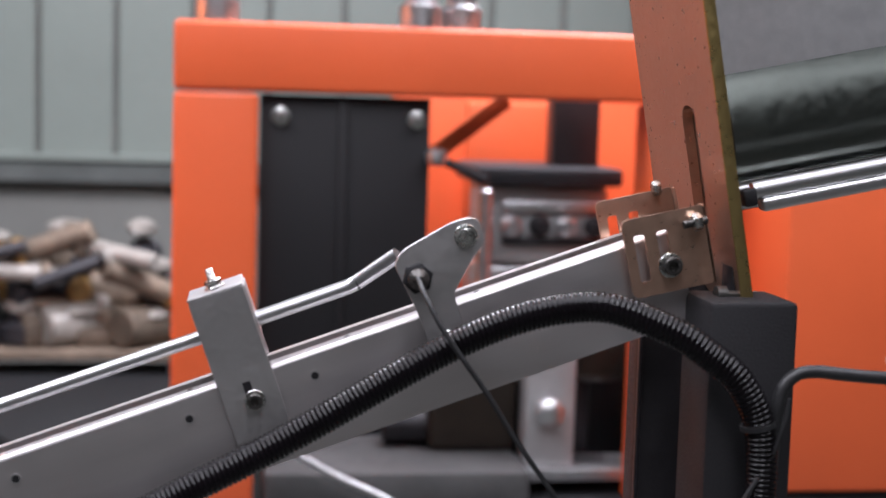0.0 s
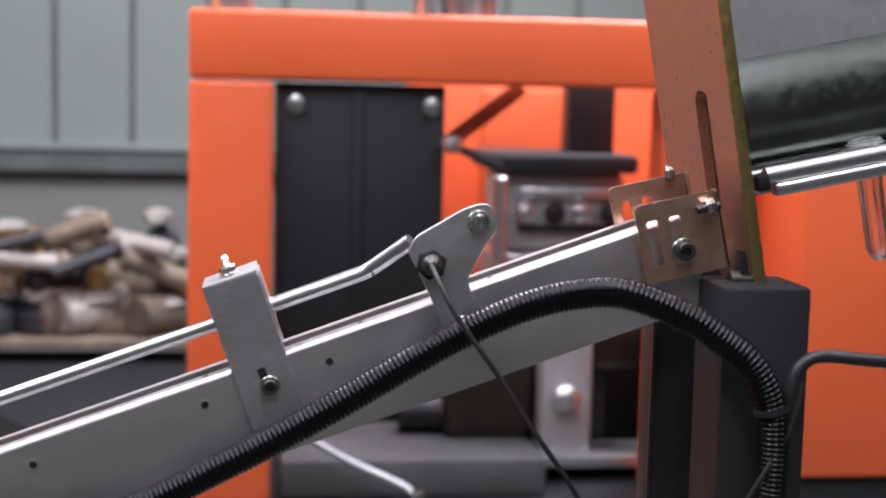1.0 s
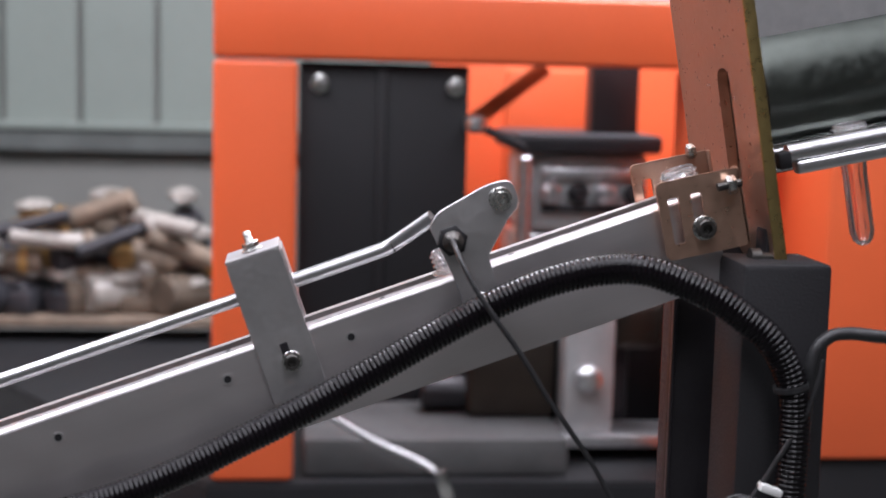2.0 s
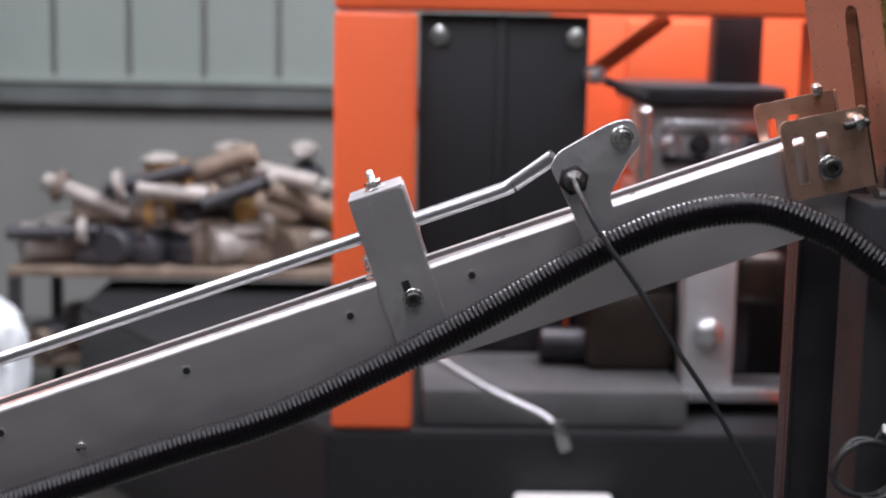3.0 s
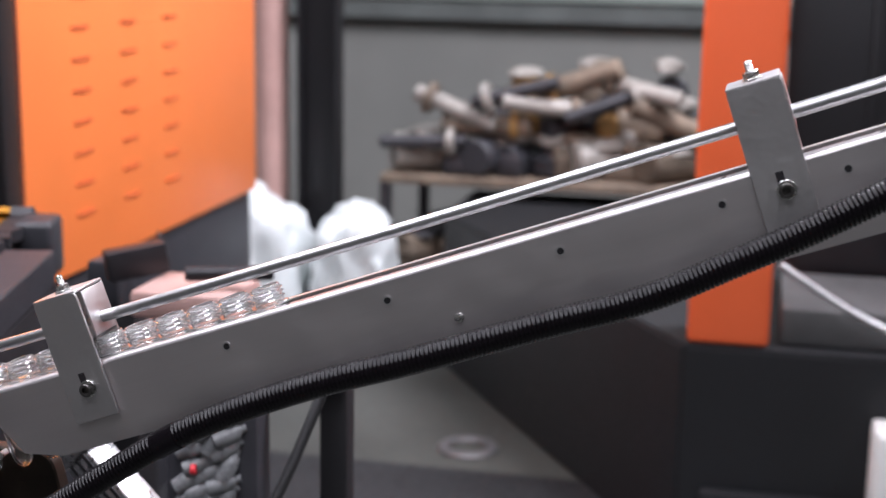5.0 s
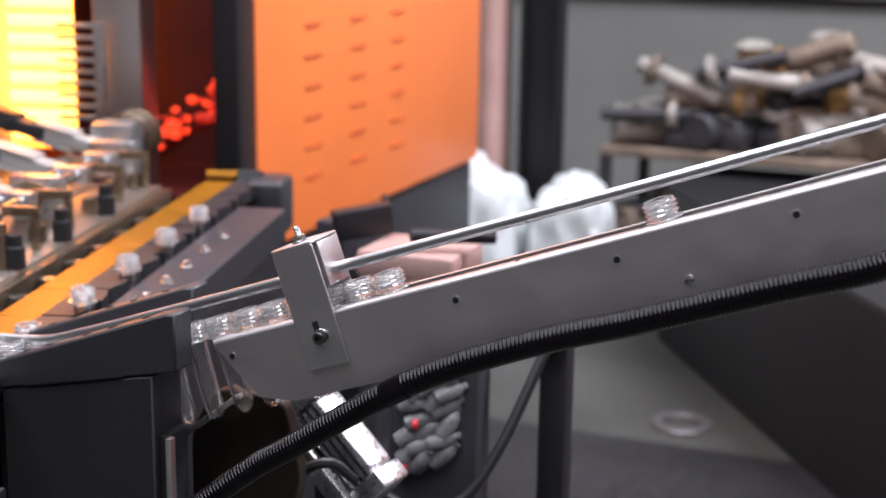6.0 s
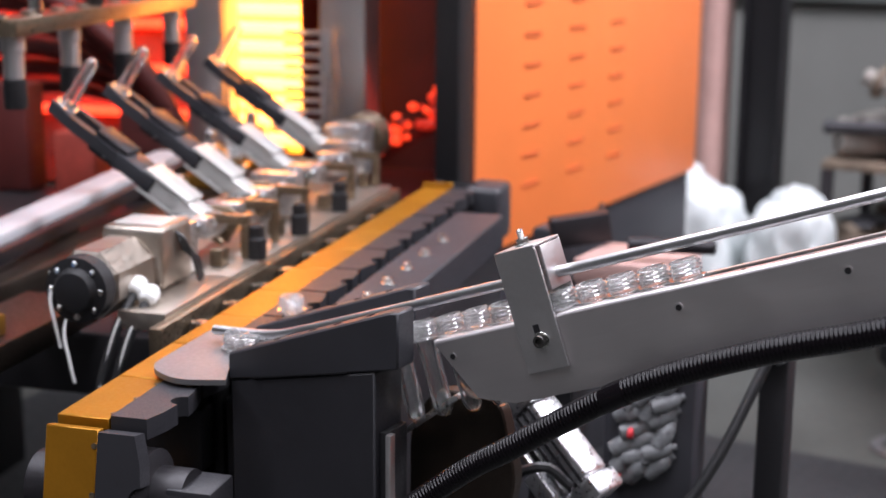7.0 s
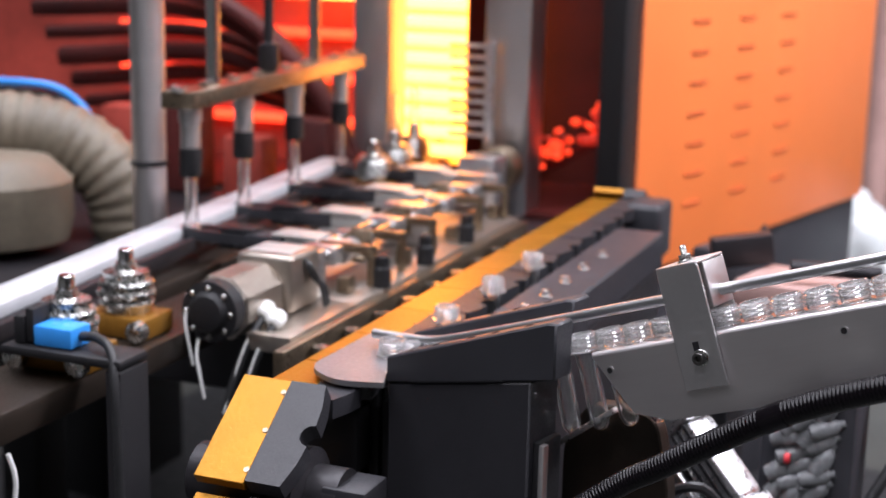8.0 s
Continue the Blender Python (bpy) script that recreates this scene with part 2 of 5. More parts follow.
def smooth_path(points, step):
    """Catmull-Rom through the points, at about even steps."""
    P = [Vector(p) for p in points]
    P = [2 * P[0] - P[1]] + P + [2 * P[-1] - P[-2]]
    dense = []
    for i in range(1, len(P) - 2):
        a, b, c, d = P[i - 1:i + 3]
        for k in range(24):
            t = k / 24
            dense.append(0.5 * ((2 * b) + (c - a) * t + (2 * a - 5 * b + 4 * c - d) * t * t + (3 * b - a - 3 * c + d) * t ** 3))
    dense.append(P[-2])
    out, left = [dense[0]], 0.0
    for a, b in zip(dense, dense[1:]):
        L, pos = (b - a).length, step - left
        while pos <= L:
            out.append(a.lerp(b, pos / L))
            pos += step
        left = L - (pos - step)
    return out


def sweep(points, radius, step=0.004, seg=10, ridge=None, bm=None):
    """A tube along a smooth path; ridge gives the radius at the n-th ring."""
    path = smooth_path(points, step)
    own = bmesh.new()
    up = Vector((0, 1, 0.01))
    rings = []
    for i, p in enumerate(path):
        d = (path[min(i + 1, len(path) - 1)] - path[max(i - 1, 0)]).normalized()
        side = d.cross(up)
        if side.length < 0.05:
            side = d.cross(Vector((1, 0, 0)))
        side.normalize()
        top = side.cross(d).normalized()
        up = top if abs(top.dot(up)) > 0.3 else up
        r = ridge(i) if ridge else radius
        rings.append([own.verts.new(p + r * (math.cos(2 * math.pi * k / seg) * side + math.sin(2 * math.pi * k / seg) * top)) for k in range(seg)])
    for a, b in zip(rings, rings[1:]):
        for k in range(seg):
            own.faces.new((a[k], a[(k + 1) % seg], b[(k + 1) % seg], b[k]))
    own.faces.new(rings[0][::-1])
    own.faces.new(rings[-1])
    return join(bm, own)


def hexnut(r, z0, z1, bm=None, m=None, hole=True):
    return lathe([(r * 0.9, z0), (r, z0 + 0.12 * (z1 - z0)), (r, z1 - 0.12 * (z1 - z0)), (r * 0.9, z1)], 6, bm, m)


def cap_screw(r, parent, m, dark=True, washer=True):
    """A socket-head screw: head with a recessed hex, on a washer; its axis is local z."""
    h = part("screw_head", lathe([(r * 0.93, 0), (r, r * 0.1), (r, r * 1.0), (r * 0.88, r * 1.12), (r * 0.55, r * 1.12), (r * 0.5, r * 0.55), (0.0004, r * 0.5)], 20), BOLT_DARK if dark else BOLT, parent, "", m)
    if washer:
        part("washer", cyl(r * 1.35, -0.0012, 0.0005, 22, 0.0004), BOLT, parent, "bright flat washer", m)
    return h


RAIL = pose(0, 1.131, 1.281, 0, -19.65, 0)
MACH = pose(-1.0, 1.0, 0, 0, 0, 14.2)

# ---- the hall ----
def structure(name, bm, material, label, category):
    return tagged(part(name, bm, material, None, "", None, False), label, category, "", "structure")


structure("floor", box(-9, 9, -6, 7.1, -0.15, 0), FLOOR, "worn grey concrete workshop floor", "floor")
# Thin dark slab laid in for the machine's soft shade on the floor.
structure("floor_bay", box(-3.2, -0.25, -1.0, 3.7, 0.0005, 0.005), FLOOR_SHADE, "dark strip put in for the machine's shade on the floor", "floor")
structure("ceiling", box(-9, 9, -6, 7.3, 5.4, 5.6), CEIL, "pale sheet metal hall roof", "ceiling")
structure("wall_west", box(-9.2, -9, -6, 7.3, 0, 5.4), WALL_GREY, "grey plaster hall wall", "wall")
structure("wall_east", box(9, 9.2, -6, 7.3, 0, 5.4), WALL_GREY, "grey plaster hall wall", "wall")
structure("wall_south", box(-9, 9, -6.2, -6, 0, 5.4), WALL_GREY, "grey plaster hall wall", "wall")
wall_north = structure("wall_north", box(-9, 9, 7.1, 7.3, 0, 5.4), WALL_GREY, "grey plaster wall with ribbed sheet cladding above", "wall")
for i in range(30):
    x = -6.0 + i * 0.36
    rib = box(x + 0.012, x + 0.348, 7.07, 7.095, 1.17, 5.3, 0.008, 1)
    part("wall_sheet", rib, WALL_GREEN, wall_north, "", None, False)
structure("trim", box(-6, 5, 7.02, 7.092, 1.06, 1.165, 0.01), DARK_BAND, "dark horizontal rail below the wall sheets", "wall rail")
structure("ledge", box(-6, 5, 7.0, 7.068, 1.165, 1.2, 0.006), WALL_GREEN, "pale sill ledge over the dark rail", "ledge")


# ---- far side of the hall ----
def machine_base():
    t = thing("bed_plinth", pose(0, 0, 0), "long black painted steel plinth on the floor", "plinth")
    edge = [(-1.05, 4.7), (-0.16, 3.24), (2.6, 3.24), (2.6, 5.2), (-1.05, 5.2)]
    own = bmesh.new()
    f = own.faces.new([own.verts.new((x, y, 0.0)) for x, y in edge])
    ext = bmesh.ops.extrude_face_region(own, geom=[f])
    bmesh.ops.translate(own, verts=[v for v in ext["geom"] if isinstance(v, bmesh.types.BMVert)], vec=(0, 0, 0.54))
    bmesh.ops.bevel(own, geom=own.edges[:], offset=0.008, segments=2, affect="EDGES")
    part("body", own, BASE, t)
    part("foot_plate", box(-0.1, 0.75, 3.2, 3.236, 0.02, 0.2, 0.006), BASE, t)
    return t


machine_base()


def orange_frame():
    t = thing("portal_frame", pose(0, 0, 0), "orange painted steel portal frame standing on a black base", "machine frame")
    part("post", box(-0.152, 0.036, 3.26, 3.42, 0.541, 1.505, 0.012, 3), ORANGE, t)
    part("post", box(0.94, 1.13, 3.26, 3.42, 0.541, 1.505, 0.012, 3), ORANGE, t)
    part("beam", box(-0.152, 2.3, 3.26, 3.42, 1.508, 1.662, 0.012, 3), ORANGE, t)
    for x, y, z in ((-0.1, 3.32, 1.663), (0.36, 3.3, 1.663), (0.46, 3.35, 1.663)):
        part("fitting", lathe([(0.05, 0), (0.05, 0.05), (0.035, 0.06), (0.035, 0.12), (0.05, 0.125), (0.05, 0.2)], 20, None, at(x + 0.04, y + 0.03, z)), ALU, t, "bright metal fitting")
    return t


orange_frame()


def black_panel():
    t = thing("cover_panel", pose(0, 0, 0), "black sheet cover panel bolted inside the orange frame", "panel")
    part("sheet", box(0.04, 0.425, 3.3, 3.32, 0.9, 1.503, 0.004), BLACK, t)
    part("ridge", box(0.215, 0.24, 3.292, 3.2998, 0.9, 1.5, 0.004), BLACK, t)
    for x in (0.085, 0.395):
        for z in (1.455,):
            part("bolt", lathe([(0.022, 0), (0.022, 0.006), (0.014, 0.008), (0.014, 0.022), (0.006, 0.024)], 14, None, at(x, 3.3, z, pose(0, 0, 0, 90))), BOLT, t, "bright washer and bolt")
    return t


black_panel()


def inner_machine():
    t = thing("clamping_unit", pose(0, 0, 0), "clamping unit with orange guards and grey aluminium blocks", "machine unit")
    part("guard", box(0.43, 1.6, 4.2, 4.24, 0.54, 1.62, 0.01), ORANGE, t, "orange guard sheet")
    part("guard", box(0.62, 0.86, 4.0, 4.05, 1.05, 1.5, 0.01), ORANGE, t, "orange guard sheet")
    part("column", box(0.78, 0.9, 3.6, 3.7, 0.55, 1.66, 0.01), BLACK_STEEL, t, "dark steel column")
    part("brace", box(-0.02, 0.02, -0.01, 0.01, 0, 0.24, 0.004, 2, None, at(0.44, 3.45, 1.36, pose(0, 0, 0, 0, 52, 0))), SLOT, t, "dark orange diagonal strut")
    part("knob", lathe([(0.012, -0.02), (0.024, -0.012), (0.026, 0), (0.024, 0.012), (0.012, 0.02)], 16, None, at(0.44, 3.28, 1.372)), ALU, t, "bright round knob")
    part("rod", cyl(0.01, 0, 0.13, 12, 0.002, None, at(0.44, 3.3, 1.37, pose(0, 0, 0, 0, 112, 0))), BLACK_STEEL, t)
    part("block", box(0.6, 0.91, 3.52, 3.8, 1.1, 1.299, 0.02, 3), HOPPER, t, "grey aluminium block")
    part("block", box(0.58, 0.9, 3.54, 3.78, 1.0, 1.097, 0.012, 3), ALU, t, "grey aluminium block")
    part("lid", box(0.565, 0.93, 3.46, 3.84, 1.3, 1.345, 0.012), GREY_PLASTIC, t, "dark lid over the block")
    part("pipe", cyl(0.02, 0, 0.26, 16, 0.004, None, at(0.585, 3.46, 1.03)), ALU, t, "bright upright pipe")
    part("rib", box(0.64, 0.9, 3.5, 3.519, 1.235, 1.26, 0.004), ALU, t)
    part("rib", box(0.64, 0.9, 3.5, 3.519, 1.15, 1.17, 0.004), BLACK_STEEL, t)
    for k in range(4):
        part("nozzle", lathe([(0.02, 0), (0.026, 0.01), (0.026, 0.03), (0.014, 0.04), (0.014, 0.06)], 14, None, at(0.66 + 0.07 * k, 3.519, 1.2, pose(0, 0, 0, 90))), (ALU, BLACK_STEEL)[k % 2], t)
    part("panel", box(0.45, 1.2, 3.72, 3.76, 0.56, 0.99, 0.006), BLACK, t, "black inner panel")
    part("casting", box(0.835, 0.975, 3.52, 3.6, 0.8, 0.93, 0.03, 3), DARK_BROWN, t, "brownish casting")
    part("base_strip", box(0.69, 1.1, 3.42, 3.58, 0.575, 0.606, 0.004), ALU, t, "pale base strip")
    part("leg", box(0.7, 0.826, 3.44, 3.54, 0.607, 0.999, 0.01), HOPPER, t, "grey aluminium upright")
    part("leg", box(0.985, 1.07, 3.44, 3.54, 0.607, 0.999, 0.01), HOPPER, t, "grey aluminium upright")
    part("clamp", lathe([(0.026, 0), (0.034, 0.01), (0.034, 0.04), (0.02, 0.05)], 16, None, at(0.755, 3.439, 0.75, pose(0, 0, 0, 90))), ALU, t)
    part("drive_block", box(0.47, 0.69, 3.5, 3.71, 0.632, 0.83, 0.02), DARK_BROWN, t, "dark maroon machine block")
    part("valve", cyl(0.045, 0, 0.14, 18, 0.006, None, at(0.36, 3.58, 0.68, ALONG_X)), BLACK_STEEL, t, "dark valve body")
    part("tray", box(0.06, 0.688, 3.3, 3.7, 0.542, 0.63, 0.008), TRAY, t, "dark grey steel tray")
    part("rear_box", box(0.06, 0.44, 3.72, 4.0, 0.6, 0.89, 0.02), GREY_PLASTIC, t, "dark machine block")
    return t


inner_machine()


def lever():
    t = thing("bent_lever", pose(0, 0, 0), "bent bright steel lever with a flattened end", "lever")
    part("rod", sweep([(0.05, 3.22, 0.75), (0.2, 3.21, 0.66), (0.33, 3.2, 0.6), (0.362, 3.19, 0.578)], 0.009, 0.01, 10), ALU, t)
    part("tip", box(-0.016, 0.016, -0.012, 0.012, -0.06, 0.012, 0.006, 2, None, at(0.372, 3.19, 0.575, pose(0, 0, 0, 0, -18, 0))), CHROME, t, "bright flattened tip")
    return t


lever()


def switch_box():
    t = thing("switch_box", pose(0, 0, 0), "white plastic electrical box on the black base", "electrical box")
    part("body", box(0.275, 0.505, 3.13, 3.236, 0.18, 0.405, 0.012, 3), WHITE, t)
    part("lid", box(0.283, 0.497, 3.118, 3.13, 0.188, 0.397, 0.008, 3), WHITE, t)
    return t


switch_box()


def parts_heap():
    rng = random.Random(5)
    kinds = (RUST, WRAP, OCHRE, GREY_PLASTIC, RUST, GREY_PLASTIC, RUST)
    pallet = thing("pallet_rack", pose(0, 0, 0), "low steel rack holding wrapped castings", "rack")
    for z in (0.3, 0.62):
        part("shelf", box(-1.35, -0.2, 4.95, 5.6, z - 0.03, z, 0.004), RUST, pallet)
    for x in (-1.33, -0.22):
        for y in (4.97, 5.58):
            part("leg", box(x - 0.02, x + 0.02, y - 0.02, y + 0.02, 0, 0.59, 0.003), BLACK_STEEL, pallet)
    for row, (z, count, y) in enumerate(((0.0, 7, 5.1), (0.3, 9, 5.1), (0.62, 9, 5.12), (0.3, 8, 5.35), (0.62, 8, 5.38), (0.76, 6, 5.2), (0.86, 3, 5.25))):
        for k in range(count):
            w = 1.0 / count
            x = -1.25 + (k + 0.5) * w + rng.uniform(-0.02, 0.02)
            if row >= 5:
                x = -1.0 + (k + 0.5) * 0.78 / count
            r = rng.uniform(0.06, 0.12)
            hgt = rng.uniform(0.09, 0.17)
            t = thing("wrapped_casting", at(x, y, z, pose(0, 0, 0, 0, 0, rng.uniform(0, 90))), "metal casting part in cloudy plastic wrap on a rack", "machine part", "castings on the rack")
            tilt = pose(0, 0, 0, rng.uniform(-14, 14), rng.uniform(-14, 14), 0)
            if (k + row) % 6 == 0:
                own = lathe([(r * 0.7, 0), (r, 0.012), (r, hgt * 0.5), (r * 0.6, hgt * 0.6), (r * 0.62, hgt), (r * 0.4, hgt * 1.02)], 14)
            elif (k + row) % 2 == 1:
                own = box(-r * 1.3, r * 0.9, -r * 0.6, r * 0.6, 0, hgt * 0.6, 0.015, 2)
                own = box(-r * 0.4, r * 0.3, -r * 0.5, r * 0.5, hgt * 0.5, hgt * 1.1, 0.012, 2, own, tilt)
                own = cyl(r * 0.4, -r * 1.2, r * 1.2, 12, 0.005, own, at(0, 0, hgt * 0.55, ALONG_X))
            else:
                own = cyl(r * 0.62, -r * 1.3, r * 1.3, 14, 0.01, None, at(0, 0, r * 0.62, ALONG_X))
                own = cyl(r * 0.8, -0.02, 0.02, 14, 0.004, own, at(r * 0.5, 0, r * 0.8, ALONG_X))
            part("casting", own, kinds[rng.randrange(7)], t)
            cover = bmesh.new()
            bmesh.ops.create_icosphere(cover, subdivisions=2, radius=1)
            for v in cover.verts:
                n = 1 + 0.25 * noise.noise(v.co * 2.2 + Vector((k * 3.1, row * 1.7, 0)))
                v.co = Vector((v.co.x * r * 0.9 * n, v.co.y * r * 0.7 * n, hgt * 0.95 + 0.03 * v.co.z * n))
            part("wrap", cover, WRAP if rng.random() < 0.3 else kinds[rng.randrange(7)], t)


parts_heap()
rng_bar = random.Random(11)
for k in range(9):
    bx, bz = -1.2 + 0.11 * k, (0.74, 0.86, 0.8, 0.93, 0.88, 0.97, 0.9, 0.95, 0.84)[k]
    bar_t = thing("machine_shaft", at(bx, 5.0 + 0.03 * (k % 3), bz, pose(0, 0, 0, 0, rng_bar.uniform(-24, 24), rng_bar.uniform(-25, 25))), "greasy steel shaft lying on the heap of castings", "machine part", "shafts on the heap")
    part("shaft", cyl(0.024 + 0.008 * (k % 3), -0.16, 0.16, 14, 0.006, None, ALONG_X), (GREY_PLASTIC, WRAP, RUST)[k % 3], bar_t)
    part("flange", cyl(0.05 + 0.008 * (k % 2), -0.015, 0.015, 16, 0.004, None, at(0.1 * (-1) ** k, 0, 0, ALONG_X)), (WRAP, RUST, OCHRE)[k % 3], bar_t)


def sack(x, y, z, sx, sy, sz, seed, label):
    own = bmesh.new()
    bmesh.ops.create_icosphere(own, subdivisions=4, radius=1)
    for v in own.verts:
        d = v.co.copy()
        k = max(abs(d.x), abs(d.y), abs(d.z))
        d = d.lerp(d / k, 0.55)
        n = 1 + 0.3 * noise.noise(v.co * 1.7 + Vector((seed, 0, 0))) + 0.14 * noise.noise(v.co * 5 + Vector((0, seed, 0)))
        v.co = Vector((d.x * sx * n, d.y * sy * n, max(-sz, d.z * sz * n)))
    t = thing("sack", at(x, y, z + sz), label, "sack", "sacks by the column")
    part("bag", own, SACK, t)


sack(-1.78, 4.75, 0, 0.19, 0.18, 0.27, 1.0, "white woven sack, half full, slumped on the floor")
sack(-1.4, 4.8, 0, 0.13, 0.14, 0.25, 4.0, "white woven sack with a green tinge on the floor")


def column():
    t = thing("roof_column", pose(0, 0, 0), "black painted steel hall column", "column")
    part("web", box(-1.66, -1.535, 5.02, 5.04, 0.0, 5.39, 0.003), BLACK, t)
    part("flange", box(-1.672, -1.66, 4.98, 5.08, 0.0, 5.39, 0.003), BLACK, t)
    part("flange", box(-1.535, -1.523, 4.98, 5.08, 0.0, 5.39, 0.003), BLACK, t)
    part("foot", box(-1.72, -1.48, 4.95, 5.12, 0.0, 0.02, 0.004), BLACK, t)


column()


def film_roll():
    t = thing("film_roll", at(-1.79, 5.05, 0), "tall dusty pink roll of plastic film standing on the floor", "film roll")
    part("roll", cyl(0.062, 0, 1.75, 28, 0.006), PINKISH, t)
    part("core", cyl(0.03, 1.75, 1.78, 18, 0.002), RUST, t)


film_roll()


def floor_ring():
    t = thing("floor_ring", at(-0.79, 3.88, 0), "pale metal ring lying on the floor", "ring")
    part("ring", lathe([(0.06, 0.002), (0.085, 0.0), (0.09, 0.006), (0.085, 0.012), (0.06, 0.012), (0.056, 0.006), (0.06, 0.002)], 36, None, None, False), TONGUE_STEEL, t)


floor_ring()


# cabinet of the heating oven, with its louvred side
def oven_cabinet():
    t = thing("oven_cabinet_side", pose(0, 0, 0), "orange louvred side panel of the heating oven", "machine cabinet")
    z0, z1, y0, y1 = 0.7, 2.1, 2.64, 4.08
    part("sheet", box(-1.53, -1.505, y0, y1, z0, z1, 0.006), ORANGE_LIT, t)
    part("corner_strip", box(-1.545, -1.498, y0 - 0.05, y0 - 0.004, z0, z1, 0.01, 3), ORANGE_LIT, t, "folded orange corner strip")
    # Flat darker orange strips; each slot's shade is put into the colour.
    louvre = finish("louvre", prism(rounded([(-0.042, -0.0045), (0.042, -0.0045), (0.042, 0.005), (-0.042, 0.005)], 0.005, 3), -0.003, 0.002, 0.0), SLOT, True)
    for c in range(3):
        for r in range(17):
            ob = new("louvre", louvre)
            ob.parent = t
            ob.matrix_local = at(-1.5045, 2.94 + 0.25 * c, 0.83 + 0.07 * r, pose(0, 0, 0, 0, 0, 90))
    part("lower_body", box(-1.62, -1.52, 2.66, 4.07, 0.0, 0.698, 0.01), GREY_PLASTIC, t, "dark grey lower body")


oven_cabinet()


def side_cabinet():
    t = thing("control_cabinet", pose(0, 0, 0), "orange steel cabinet with vent slots beside the machine", "cabinet")
    part("body", box(1.18, 2.2, 3.0, 3.9, 0.66, 1.5, 0.01), ORANGE, t)
    part("plinth", box(1.2, 2.2, 3.02, 3.9, 0.0, 0.655, 0.004), BLACK, t)
    for k in range(7):
        part("vent_slot", box(1.42, 1.6, 2.992, 2.999, 0.95 + 0.055 * k, 0.966 + 0.055 * k, 0.003), BLACK_STEEL if k else WHITE, t)


side_cabinet()


# ---- the feed rail ----
def feed_rail():
    t = thing("feed_rail", RAIL, "sloping brushed stainless steel feed rail for bottle preforms", "feed rail")
    s0, s1 = -0.772, 0.365
    out = [(s1, 0), (s1, -0.078), (-0.702, -0.078), (-0.74, -0.066), (s0, 0)]
    # front and rear sheets, each folded inwards at the top
    for name, ya, yb, fold in (("front_sheet", 0.0, 0.002, 1), ("rear_sheet", 0.054, 0.056, -1)):
        own = prism([(x, min(z, -0.004)) for x, z in out], ya, yb)
        prof = [(0, -0.004), (0.0006, -0.002), (0.0022, -0.0005), (0.0045, 0), (0.0155, 0), (0.0155, -0.002), (0.005, -0.002), (0.002, -0.004)]
        y_ref = ya if fold > 0 else yb
        ends = []
        for s in (s0, s1):
            ends.append([own.verts.new((s, y_ref + fold * y, z)) for y, z in prof])
        n = len(prof)
        for i in range(n):
            own.faces.new((ends[0][i], ends[0][(i + 1) % n], ends[1][(i + 1) % n], ends[1][i]))
        own.faces.new(ends[0])
        own.faces.new(ends[1])
        part(name, own, STEEL, t)
    for s in (-0.6, -0.3, 0.0, 0.28):
        part("spacer", cyl(0.005, 0.002, 0.054, 12, 0, None, at(s, 0, -0.07, ALONG_Y)), STEEL_DULL, t)
    for s in (0.0565, -0.047, -0.187, -0.347, -0.506, -0.755):
        part("hole_rim", lathe([(0.003, 0), (0.0043, 0), (0.0043, 0.0006), (0.003, 0.0006)], 16, None, at(s, -0.0002, -0.02, pose(0, 0, 0, 90)), False), STEEL_DULL, t, "small drilled hole")
        part("hole_plug", cyl(0.0036, 0, 0.0004, 14, 0, None, at(s, -0.0001, -0.02, pose(0, 0, 0, 90))), BLACK, t)
    for s in (-0.04, 0.2, -0.44, 0.09):
        part("flange_hole", cyl(0.0022, 0, 0.0004, 12, 0, None, at(s, 0.009, 0.0)), BLACK, t)
    for s in (-0.29,):
        part("rivet", lathe([(0.0045, 0), (0.004, 0.002), (0.002, 0.003)], 14, None, at(s, 0, -0.052, pose(0, 0, 0, 90))), BOLT, t, "bright rivet")
    return t


feed_rail()


def guide_rod():
    t = thing("guide_rod", RAIL, "long polished steel guide rod above the rail", "guide rod")
    part("rod", sweep([(-1.068, 0.028, 0.064), (-1.03, 0.028, 0.0525), (-0.99, 0.028, 0.0425), (-0.95, 0.028, 0.0395), (-0.8, 0.028, 0.037), (-0.4, 0.028, 0.034), (0.0, 0.028, 0.034)], 0.0056, 0.008, 18), ROD, t)
    part("rod_joint", sweep([(0.0, 0.028, 0.034), (0.03, 0.028, 0.034), (0.1, 0.028, 0.0345), (0.112, 0.026, 0.036), (0.15, 0.01, 0.049)], 0.0062, 0.005, 18), ROD, t, "thicker bent end of the rod")
    part("collar", cyl(0.0064, -0.001, 0.001, 18, 0, None, at(0.112, 0.026, 0.036, ALONG_X)), BLACK_STEEL, t)
    return t


guide_rod()


